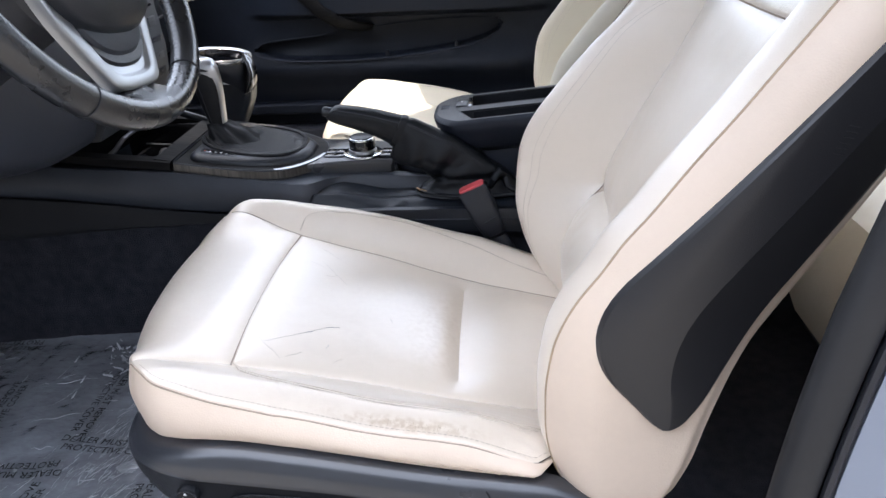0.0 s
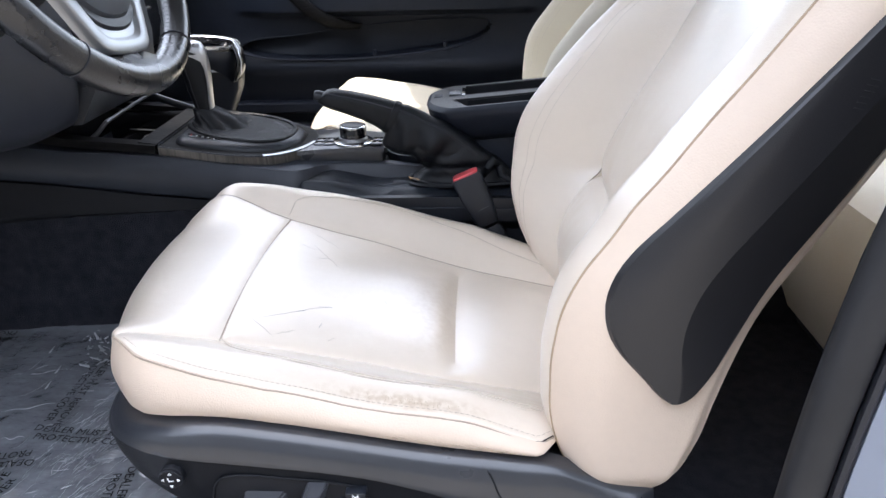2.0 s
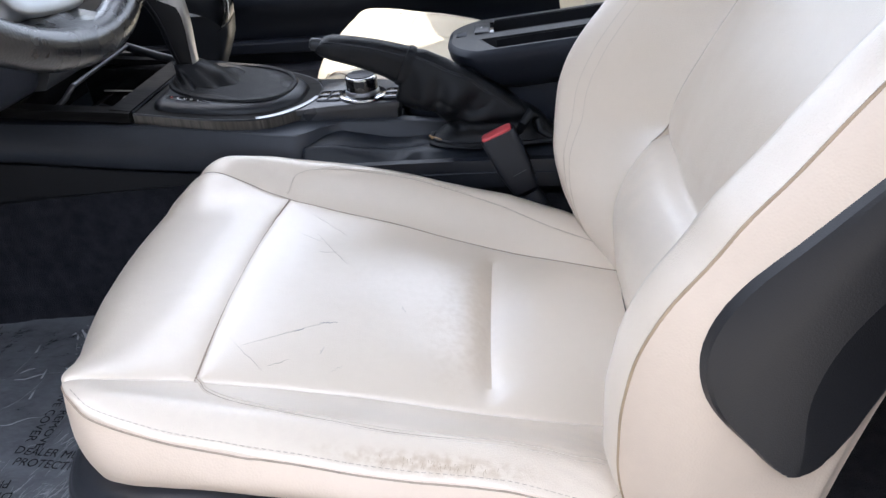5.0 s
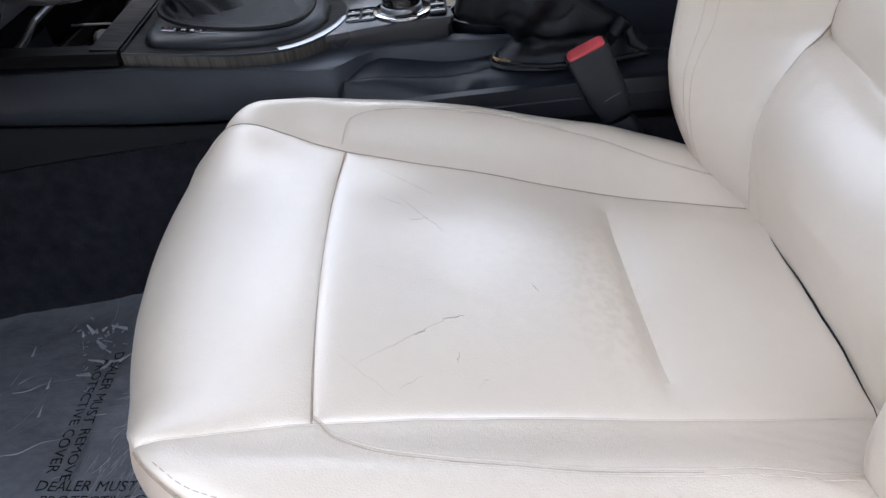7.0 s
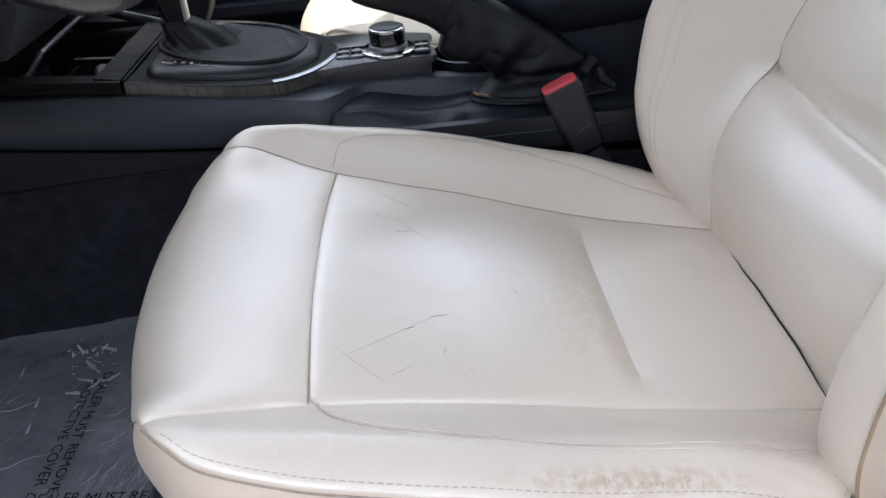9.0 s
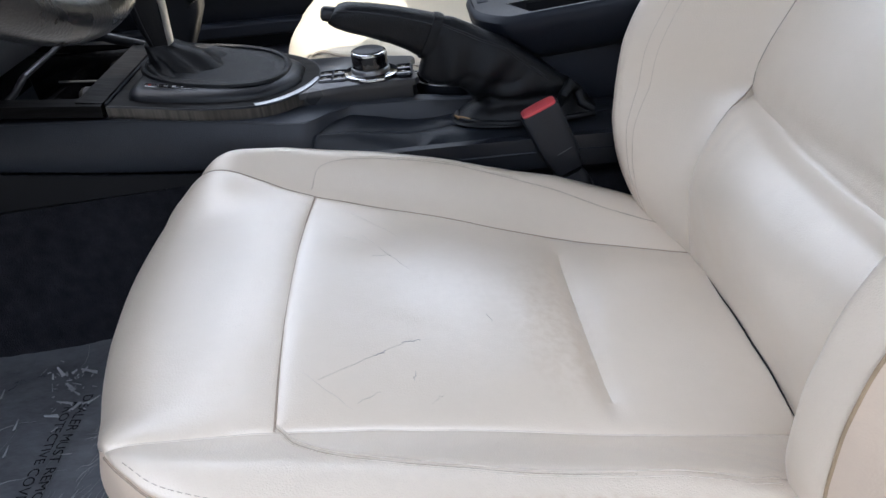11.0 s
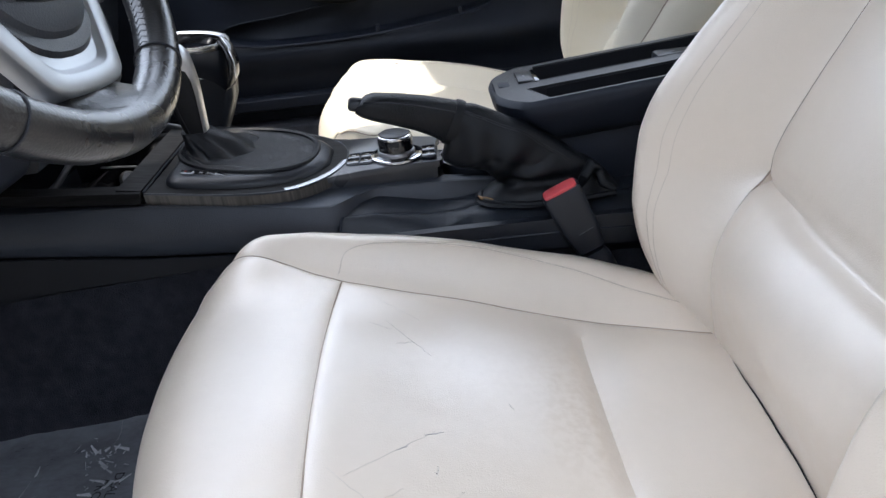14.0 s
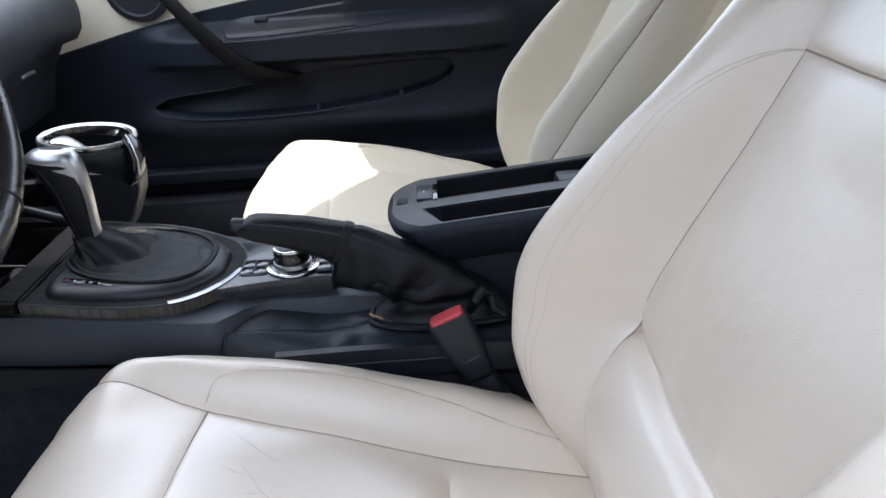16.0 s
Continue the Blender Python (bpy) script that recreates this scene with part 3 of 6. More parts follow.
    bwid = curve1([(0.10, 0.112), (0.14, 0.116), (0.22, 0.128), (0.29, 0.137), (0.4, 0.138), (0.52, 0.132), (0.8, 0.12)])
    YC, YP = 0.182, 0.208

    def lead(y, z):
        k = 0.9 if (y < 0 and soft < 1) else 0.0
        return crest(z) * (1 - k) + pipe(z) * k - (0.0085 * math.exp(-((z - 0.25) / 0.10) ** 2) if y > 0 else 0)

    def edge_x(y, z):
        return lead(y, z) + max(pipe(z) - lead(y, z), 0) + 0.006

    def back_x(y, z):
        w, a = bwid(z), abs(y)
        x = inner(z)
        if a < w:
            t = 1 - (a / w) ** 2
            x -= 0.013 * t ** 0.6 * math.exp(-((z - 0.230) / 0.045) ** 2)
            x -= 0.004 * t * smooth(0.31, 0.4, z)
            x += 0.0014 * math.exp(-((z - 0.258) / 0.022) ** 2) * noise.noise((y * 110, z * 22, 5))
            x += 0.0095 * math.exp(-((z - 0.284 + 0.003 * smooth(0.13, 0.0, y) + 0.0005 * smooth(0.04, -0.13, y)) / 0.0048) ** 2) * (0.7 + 0.3 * (a / w))
        else:
            x += (lead(y, z) - inner(z)) * smooth(0, 1, (a - w) / (YC - w)) ** 0.85
            if a > YC:
                x += (max(pipe(z) - lead(y, z), 0) + 0.006) * ((a - YC) / (YP - YC)) ** 2
        return x + 0.0012 * noise.noise((y * 20, z * 20, 7.7)) + 0.0005 * noise.noise((y * 70, z * 55, 2.2))
    bk = part("backrest_centre", sheet(0, 0, lambda u, v: (lambda z, y: o + Vector((back_x(y, z) - puff(min(bwid(z) - abs(y), abs(z - 0.524))), y, z)))(
        0.104 + 0.42 * u, (2 * v - 1) * bwid(0.104 + 0.42 * u)), np.linspace(0, 1, 180), ease(56, 2)), hide, st)
    part("shoulder_panel", sheet(0, 0, lambda u, v: (lambda z, y: o + Vector((back_x(y, z) - puff(z - 0.524) + 0.05 * smooth(0.7, 0.80, z) ** 2, y, z)))(
        0.524 + 0.276 * u, (2 * v - 1) * bwid(0.524 + 0.276 * u)), ease(36, 1.6), ease(40, 1.5)), hide, st)
    for s in (-1, 1):
        def wing(u, v):
            z = 0.104 + 0.696 * u
            w = bwid(z)
            y = w + (YP - w) * v
            d = min(y - w, YP - y + 0.002)
            return o + Vector((back_x(s * y, z) - puff(d) + 0.05 * smooth(0.7, 0.80, z) ** 2, s * y, z))
        wg = part("backrest_bolster", sheet(0, 0, wing, ease(120, 1.3), ease(30, 1.6)), hide, st)
        arc = [(0.1675, z) for z in np.linspace(0.14, 0.47, 50)] + [(0.1675 - 0.036 * t ** 1.6, 0.47 + 0.0545 * (1 - (1 - t) ** 2)) for t in np.linspace(0.04, 1, 26)]
        for dy in () if s < 0 and controls else (-0.0018, 0.0018):
            part("topstitch", tube([o + Vector((back_x(s * (y + dy), z) - 0.0001, s * (y + dy), z)) for y, z in arc], 0.00030, 5), thread_light, wg)
        part("seam", tube([o + Vector((back_x(s * bwid(z), z) + 0.0036, s * bwid(z), z)) for z in np.linspace(0.11, 0.78, 70)], 0.0008, 6), thread, wg)
        part("edge_piping", tube([o + Vector((edge_x(s, z) + 0.0006, s * (YP + 0.0018), z)) for z in np.linspace(0.106, 0.79, 90)], 0.0012, 6), welt if controls else thread, wg, "worn tan piping" if controls else "")

        def flank_y(x, z):
            xa, xb = edge_x(s, z) + 0.0004, max(rear(z), crest(z) + 0.03)
            v = min(max((x - xa) / (xb - xa), 0), 1)
            y = YP + 0.002 + 0.023 * math.sin(math.pi / 2 * min(v / 0.35, 1)) ** 0.8
            return y - 0.008 * smooth(0.90, 1, v) - 0.010 * (1 - smooth(0.104, 0.135, z))

        def fold_y(x, z, xf):
            """How far the rear half leans in behind a fold at xf."""
            return 0.27 * smooth(0.15, 0.30, z) * max(x - xf, 0)

        def flank(u, v):
            z = 0.104 + 0.696 * u
            xa, xb = edge_x(s, z) + 0.0004, max(rear(z), crest(z) + 0.03)
            x = xa + (xb - xa) * v
            return o + Vector((x, s * (flank_y(x, z) - fold_y(x, z, xa + 0.52 * (xb - xa))), z))
        fl = part("backrest_flank", sheet(0, 0, flank, ease(80, 1.4), np.linspace(0, 1, 60)), side, st, "grained cream leather")
        if s != (-1 if controls else 1):
            continue
        # inset plastic side panel on the door side
        front_p = curve1([(0.214, 0.405), (0.218, 0.398), (0.226, 0.390), (0.241, 0.377), (0.262, 0.359), (0.276, 0.350), (0.290, 0.3455), (0.304, 0.3445), (0.318, 0.347), (0.332, 0.3525), (0.350, 0.364), (0.376, 0.3855), (0.413, 0.417), (0.469, 0.463), (0.55, 0.527), (0.62, 0.58)])
        back_p = curve1([(0.214, 0.409), (0.219, 0.420), (0.230, 0.430), (0.265, 0.450), (0.325, 0.478), (0.365, 0.500), (0.44, 0.541), (0.55, 0.598), (0.62, 0.635)])

        def side_panel(u, v):
            z = 0.2142 + 0.366 * u
            xa, xb = front_p(z), back_p(z)
            x = xa + (xb - xa) * v
            edge = min(v * (xb - xa), (1 - v) * (xb - xa), z - 0.2125)
            y = flank_y(x, z) - fold_y(x, z, xa + 0.53 * (xb - xa)) - 0.001 + 0.0050 * min(1, edge / 0.004)
            return o + Vector((x, s * y, z))
        part("side_panel", sheet(0, 0, side_panel, ease(60, 1.6), sorted(list(ease(30, 1.4)) + [0.53])), panel_plastic, fl, "charcoal plastic panel", 12)
        # small raised mark on the panel
        for k in range(6):
            def spot(a, b):
                x, z = 0.4985 + 0.0014 * k + b, 0.4595 + 0.0038 * k + a
                return side_panel((z - 0.2142) / 0.366, (x - front_p(z)) / (back_p(z) - front_p(z))) + Vector((0, s * 0.0001, 0))
            part("raised_mark", tube([spot(0.0015, -0.0035), spot(0.0007, 0.0), spot(0.0, 0.0035)], 0.0005, 5), panel_plastic, fl)
    part("backrest_rear", sheet(40, 16, lambda u, v: (lambda z, y: o + Vector((max(rear(z), crest(z) + 0.03) + 0.012 * (1 - (y / 0.2) ** 2), y, z)))(0.104 + 0.696 * u, (2 * v - 1) * 0.2)), side, st)
    # black tube drawn as the shade in the gap below the backrest
    part("seat_gap", tube([o + Vector((back_x(y, 0.142) - 0.0012, y, zt(0.352, y) + 0.0005)) for y in np.linspace(-0.14, 0.06, 24)], [0.0009 * math.sin(math.pi * (k + 1) / 26) for k in range(24)], 6), black_leather, bk)
    part("seam", tube([o + Vector((back_x(y, 0.524) + 0.0036, y, 0.524)) for y in np.linspace(-0.132, 0.132, 50)], 0.0011, 6), thread, bk)
    for ob in st.children_recursive if reach else ():      # a longer nose
        base = world_place(ob).x - ox
        for v in ob.data.vertices:
            v.co.x -= reach * smooth(0.02, -0.09, v.co.x + base)
    return st, zt


driver, zt0 = seat((0.0, 0.0, 0.0), (leather, leather_side, leather_worn), 0.62, "cream leather front car seat with worn door-side bolster", True)
o1 = Vector((0.064, 0.74, -0.010))
passenger, zt1 = seat(o1, (leather_far, leather_far, leather_far), 1.0, "clean cream leather front car seat beyond the console", False, 0.013)


# ---- seat controls, wear and scratches ----
DIAL = Vector((-0.0235, -0.2475, 0.1405))
dial = part("lumbar_dial", disc(DIAL + Vector((0, 0.0125, 0)), 0.0108, 0.012, (0, -1, 0.1), 32, 0.002), valance_black, driver, "black four-way lumbar dial")
part("dial_rim", tube([p for p in ellipse(DIAL + Vector((0, 0.0005, 0.0005)), 0.0100, 0.0100, (1, 0, 0), (0, -0.1, 1), 32)], 0.0008, 6, closed=True), black_plastic, dial)
for ax, az in ((0, 1), (0, -1), (1, 0), (-1, 0)):
    c = DIAL + Vector((ax * 0.0068, -0.0003, az * 0.0068))
    tri = [c + Vector((ax * 0.0018, 0, az * 0.0018)), c + Vector((-ax * 0.0009 + az * 0.0017, 0, -az * 0.0009 + ax * 0.0017)), c + Vector((-ax * 0.0009 - az * 0.0017, 0, -az * 0.0009 - ax * 0.0017))]
    part("arrow_mark", slab(tri, (0, -0.0006, 0)), white_print, dial)
part("seat_mark", slab([DIAL + Vector((x, -0.0003, z)) for x, z in ((-0.0030, 0.0025), (-0.0020, 0.0025), (-0.0010, -0.0008), (0.0024, -0.0002), (0.0024, -0.0012), (-0.0018, -0.0020))], (0, -0.0005, 0)), white_print, dial)
pod = [(p.x - 0.16 * (p.z - 0.107) * (p.x - 0.08) / 0.07, p.y, p.z - 0.09 * (p.x - 0.08)) for p in ellipse((0.081, -0.2300, 0.108), 0.072, 0.031, (1, 0, 0), (0, 0, 1), 48, 4.2)]
pod_ob = part("switch_pod", slab(pod, (0, -0.0125, 0), 0.002), valance_black, driver, "black switch pod")
part("pod_rim", tube([(x, -0.2428, z) for x, y, z in pod], 0.0012, 8, closed=True), valance_black, pod_ob)


def switch(front, back):
    """A wedge-shaped switch between its outer face and its foot."""
    bm = loft([[(x, -0.2405, z) for x, z in back], [(x, -0.262, z) for x, z in front]])
    bmesh.ops.bevel(bm, geom=bm.edges[:], offset=0.0018, segments=2, affect="EDGES")
    return bm


part("cushion_switch", switch(((0.0425, 0.1215), (0.0665, 0.1210), (0.0665, 0.1035), (0.0430, 0.1085)), ((0.0375, 0.1245), (0.0760, 0.1240), (0.0785, 0.0960), (0.0385, 0.0990))), switch_grey, driver, "grey-black seat switch")
part("backrest_switch", switch(((0.0960, 0.1340), (0.1110, 0.1345), (0.1020, 0.1120), (0.0850, 0.1130)), ((0.0960, 0.1360), (0.1160, 0.1365), (0.1065, 0.1040), (0.0830, 0.1040))), switch_grey, driver)
for k, (x, z, s) in enumerate(((0.139, 0.1270, "M"), (0.132, 0.1140, "1"), (0.124, 0.1010, "2"))):
    mb = part("memory_button", block((x - 0.009, -0.252, z - 0.004), (x + 0.009, -0.240, z + 0.004), 0.0015), black_plastic, driver)
    letters("button_mark", s, 0.0085, pose(x, -0.2526, z - 0.0005, 90, 0, 0), mb, white_print)
# bracket at the foot of the backrest
part("hinge_bracket", tube([(0.340, -0.216, 0.158), (0.344, -0.219, 0.148), (0.352, -0.220, 0.134)], [0.0018, 0.0025, 0.003], 8), black_plastic, driver)


def mark(pts, r, mat, name="scratch"):
    line = []
    for i, (x, y) in enumerate(pts):
        line.append((x, y, zt0(x, y) + 0.0001))
    n = len(line)
    rs = [r * (0.25 + 0.75 * math.sin(math.pi * (i + 0.5) / n)) for i in range(n)]
    return part(name, tube(line, rs, 5), mat, driver)


scuff = material("grey_scuff", (0.63, 0.56, 0.48), 0.7, vary=0.3, vary_scale=300)
scuff_dark = material("dark_scuff", (0.46, 0.42, 0.38), 0.7, vary=0.3, vary_scale=300)


def wander(a, b, n, amp, seed):
    rnd = random.Random(seed)
    a, b = Vector(a), Vector(b)
    return [tuple(a.lerp(b, i / (n - 1)) + Vector((rnd.uniform(-amp, amp), rnd.uniform(-amp, amp)))) for i in range(n)]


SCRATCHES = [((0.022, -0.105), (0.084, -0.058), 0.0006, scuff), ((0.058, -0.078), (0.066, -0.072), 0.0012, scuff_dark), ((0.076, -0.062), (0.090, -0.058), 0.0009, scuff_dark),
             ((0.012, -0.098), (0.045, -0.128), 0.0005, scuff), ((0.048, -0.122), (0.062, -0.112), 0.0006, scuff), ((0.084, -0.100), (0.086, -0.090), 0.0006, scuff_dark),
             ((0.142, -0.020), (0.146, -0.028), 0.0007, scuff), ((0.045, 0.080), (0.085, 0.030), 0.0005, scuff), ((0.055, 0.045), (0.072, 0.050), 0.0005, scuff),
             ((0.030, 0.120), (0.075, 0.085), 0.0004, scuff), ((0.095, -0.118), (0.104, -0.108), 0.0004, scuff), ((0.03, 0.075), (0.05, 0.066), 0.0004, scuff)]
for i, (a, b, r, m) in enumerate(SCRATCHES):
    mark(wander(a, b, 9, 0.0008, i), r * 0.42, m)
fray_leather = material("frayed_leather", (0.60, 0.48, 0.35), 0.8, vary=0.3, vary_scale=200)
# frayed stitching on the door-side bolster
rnd = random.Random(5)
for i in range(44):
    x = rnd.gauss(0.188, 0.020)
    y = -rnd.uniform(0.2085, 0.2145)
    mark([(x, y), (x + rnd.uniform(-0.001, 0.001), y + rnd.uniform(0.0015, 0.004))], rnd.uniform(0.00012, 0.0003), fray_leather, "fray")
for i in range(84):
    x = -0.072 + i * 0.0048
    mark([(x, 0.0042 - outer_y(x, -1)), (x + 0.0030, 0.0042 - outer_y(x + 0.003, -1))], 0.00032, thread_pale, "stitch")

rnd = random.Random(14)
for i in range(26):
    x = 0.165 + 0.0046 * i + rnd.uniform(-0.002, 0.002)
    z = 0.176 - 0.16 * (x - 0.165) + rnd.uniform(-0.0015, 0.0015)
    pts = [Vector((x + 0.003 * k, -0.2302 - 0.0006 * rnd.random(), z - 0.0005 * k + rnd.uniform(-0.0006, 0.0006))) for k in range(3)]
    part("crack", tube(pts, [0.0002, 0.0007 * rnd.uniform(0.4, 1), 0.0002], 5), fray_leather, driver)

flaw = [(-0.029, 0.176), (-0.026, 0.179), (-0.022, 0.178), (-0.020, 0.174)]
part("flaw", tube([o1 + Vector((x, y, 0)) + Vector((0, 0, zt1(x, y))) for x, y in flaw], [0.0004, 0.0012, 0.0012, 0.0004], 6), scuff_dark, passenger, "small dark flaw in the leather")

# ---- cabin shell ----
CENTRE = 0.37
solid("floor", sheet(60, 70, lambda u, v: Vector((-0.85 + 2.2 * u, -0.40 + 1.56 * v, -0.004 + 0.26 * smooth(-0.62, -0.85, -0.85 + 2.2 * u) + 0.0015 * noise.noise((u * 40, v * 40, 0))))), carpet, "black cabin carpet", "carpet", "structure")
solid("ground", block((-30, -30, -0.40), (30, 30, -0.32), 0), concrete, "pale concrete ground outside the car", "ground", "structure")
solid("wall_front", block((-0.92, -0.42, -0.02), (-0.85, 1.18, 0.5), 0.01), dark_plastic, "dark bulkhead at the front of the footwells", "bulkhead", "structure")
solid("wall_rear", block((1.38, -0.42, -0.02), (1.45, 1.18, 0.62), 0.01), dark_plastic, "dark rear end of the cabin", "rear wall", "structure")
# unseen roof; invented outline shades the driver's side and cuts the sun patch
roof_shade_plan = [(-0.36, -0.33), (-0.36, 0.34), (-0.11, 0.53), (0.063, 0.902), (0.019, 0.985), (-0.69, 0.985), (-0.69, 1.13), (0.458, 1.13), (0.458, 0.97), (1.15, 0.97), (1.15, -0.33)]
solid("ceiling", slab([(x, y, 1.02) for x, y in roof_shade_plan], (0, 0, 0.04), 0.008), headliner, "unseen grey roof sheet, its outline cut to shape the sunlight", "headliner", "structure")
for y, d in ((-0.235, -0.10), (0.995, 0.09)):
    solid("trim", loft([ellipse((x, yy, z), 0.045, 0.03, (1, 0, 0), (0, 1, 0), 12) for x, yy, z in ((0.68, y + d * 0.7, 0.60), (0.70, y + d * 0.4, 0.80), (0.72, y, 1.02))]), headliner, "cloth-trimmed door pillar", "pillar", "structure")

# added wall, out of view: dims the sky light on the seat's door side
solid("boundary_wall", block((-7.0, -4.6, -0.36), (14, -4.3, 3.3), 0.02), render_grey, "unseen grey wall added to block low sky on the door side", "wall", "structure")

# second added wall, out of view: cuts low sky through the windscreen
solid("boundary_wall", block((-6.4, -4.3, -0.36), (-6.0, 9, 3.4), 0.02), render_grey, "unseen grey wall added to block low sky ahead of the car", "wall", "structure")

# painted door jamb with its weatherstrip
jamb = thing("door_frame_1", (0.55, -0.36, -0.05), "blue-grey metallic painted door jamb with grey rubber weatherstrip", "door jamb", "", "structure")
lean = [(-0.10, 0.452), (0.20, 0.458), (0.30, 0.465), (0.40, 0.478), (0.50, 0.500), (0.62, 0.540), (0.90, 0.66)]
strip_x = curve1(lean)
zs = np.linspace(-0.10, 0.88, 40)
part("weatherstrip", loft([ellipse((strip_x(z) + 0.014, -0.325, z), 0.015, 0.012, (1, 0, 0), (0, 1, 0), 14, 2.6) for z in zs]), rubber, jamb, "grey rubber weatherstrip")
part("seal_lip", tube([(strip_x(z) + 0.0315, -0.335, z) for z in zs], 0.0035, 6), dark_plastic, jamb)
part("jamb_panel", loft([[(strip_x(z) + 0.035, -0.338, z), (strip_x(z) + 0.055, -0.352, z), (strip_x(z) + 0.12, -0.372, z), (strip_x(z) + 0.22, -0.405, z), (strip_x(z) + 0.9, -0.43, z), (strip_x(z) + 0.9, -0.33, z), (strip_x(z) + 0.04, -0.315, z)] for z in np.linspace(-0.10, 1.0, 30)]), paint, jamb, "blue-grey metallic paint")
part("jamb_liner", loft([[(strip_x(z) + 0.004, -0.312, z), (strip_x(z) + 0.05, -0.300, z), (strip_x(z) + 0.85, -0.300, z), (strip_x(z) + 0.85, -0.314, z), (strip_x(z) + 0.05, -0.314, z)] for z in np.linspace(-0.02, 1.0, 16)]), dark_plastic, jamb)
sill = thing("door_sill", (0.1, -0.36, -0.1), "blue-grey painted door sill with a black tread strip", "door sill", "", "structure")
part("sill_body", loft([[(x, -0.43, -0.24), (x, -0.445, -0.02), (x, -0.425, 0.006), (x, -0.375, 0.012), (x, -0.362, 0.0), (x, -0.362, -0.24)] for x in (-0.85, 0.0, 0.50)]), paint, sill)
part("tread_strip", block((-0.7, -0.42, 0.0115), (0.45, -0.385, 0.0165), 0.002), black_plastic, sill)
solid("fender", block((-1.6, -0.46, -0.2), (-0.86, -0.40, 0.42), 0.02), paint, "blue-grey metallic front wing beside the door opening", "wing", "structure")

# ---- plastic-covered floor mat ----
mat_ob = thing("floor_mat", (-0.35, -0.05, 0.0), "black carpet mat under clear printed protective film", "floor mat")


def film_z(x, y):
    z = 0.0035 + 0.0028 * noise.noise((x * 26, y * 15, 3)) + 0.0015 * noise.noise((x * 70, y * 38, 8)) + 0.26 * smooth(-0.62, -0.85, x)
    z += 0.010 * smooth(0.20, 0.25, y)
    a = 0.85 * x + 0.53 * y
    w = math.exp(-(((x + 0.23) / 0.16) ** 2 + ((y + 0.12) / 0.16) ** 2))
    return z + 0.0020 * w * abs(noise.noise((a * 120, (0.53 * x - 0.85 * y) * 30, 2))) + 0.002


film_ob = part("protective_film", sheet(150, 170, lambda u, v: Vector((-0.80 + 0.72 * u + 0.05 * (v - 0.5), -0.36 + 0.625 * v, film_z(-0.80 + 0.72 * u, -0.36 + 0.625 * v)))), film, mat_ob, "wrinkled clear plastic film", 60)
LINES = "DEALER MUST REMOVE\nPROTECTIVE COVER"


def print_at(a, b):
    """Two lines of print on the film; a: start of the first line, b: its end."""
    a, b = Vector((*a, 0)), Vector((*b, 0))
    d = (b - a).normalized()
    n = Vector((-d.y, d.x, 0))
    c = (a + b) / 2
    m = Matrix(((d.x, n.x, 0, c.x), (d.y, n.y, 0, c.y), (0, 0, 1, 0), (0, 0, 0, 1)))
    ob = letters("film_print", LINES, 0.0205, m, film_ob, print_ink, 0.0)
    off = world_place(film_ob)
    me = ob.data
    bm = bmesh.new()
    bm.from_mesh(me)
    along = [(v.co + off - c).dot(d) for v in bm.verts]
    fit = (b - a).length / (max(along) - min(along))
    for v in bm.verts:
        v.co = c + (v.co + off - c) * fit - n * 0.006 - off
        x, y = v.co.x + off.x, v.co.y + off.y
        v.co.z = film_z(x, y) + 0.0026 - off.z
    bm.to_mesh(me)
    bm.free()


PRINTS = [((-0.312, -0.022), (-0.156, -0.038)), ((-0.279, -0.081), (-0.436, -0.091)), ((-0.322, -0.254), (-0.299, -0.099)), ((-0.289, 0.141), (-0.291, -0.016)), ((-0.158, -0.088), (-0.139, -0.244)), ((-0.434, -0.056), (-0.447, 0.1)), ((-0.462, 0.191), (-0.619, 0.183))]
for a, b in PRINTS:
    print_at(a, b)
# raised wrinkles where the film is trodden, their glints painted in a pale colour
rnd = random.Random(21)
bm = bmesh.new()
for i in range(420):
    x, y = rnd.gauss(-0.205, 0.045), rnd.gauss(-0.095, 0.06)
    if i > 240:
        x, y = rnd.gauss(-0.228, 0.026), rnd.uniform(-0.09, 0.14)
    if 180 < i <= 240:
        x, y = rnd.uniform(-0.6, -0.15), rnd.uniform(-0.3, 0.2)
    t = 1.27 + rnd.gauss(0, 0.2) + (-1.0 if rnd.random() < 0.12 else 0)
    ln = rnd.uniform(0.008, 0.030) * (2.2 if 215 < i <= 240 else 1)
    b = rnd.uniform(-0.5, 0.5)
    wide = 0.0002 + 0.0006 * rnd.random() ** 2
    line = []
    for k in range(9):
        q = (k / 8 - 0.5) * ln
        bend = b * q * q / ln
        px, py = x + q * math.cos(t) - bend * math.sin(t), y + q * math.sin(t) + bend * math.cos(t)
        line.append((px, py, film_z(px, py) + 0.0005))
    tube(line, [wide * math.sin(math.pi * (k + 0.6) / 9.2) for k in range(9)], 5, bm)
# long soft creases across the mat, in the same painted-glint colour
for (x, y), turn, ln in (((-0.372, 0.103), 0.19, 0.085), ((-0.345, 0.024), 0.28, 0.075), ((-0.332, -0.037), 0.28, 0.03), ((-0.250, 0.045), 0.59, 0.034), ((-0.45, -0.02), 0.22, 0.09)):
    line = []
    for k in range(13):
        q = (k / 12 - 0.5) * ln
        px, py = x + q * math.cos(turn), y + q * math.sin(turn) + 0.002 * math.sin(k * 0.9)
        line.append((px, py, film_z(px, py) + 0.0004))
    tube(line, [0.0006 * math.sin(math.pi * (k + 0.6) / 13.2) for k in range(13)], 5, bm)
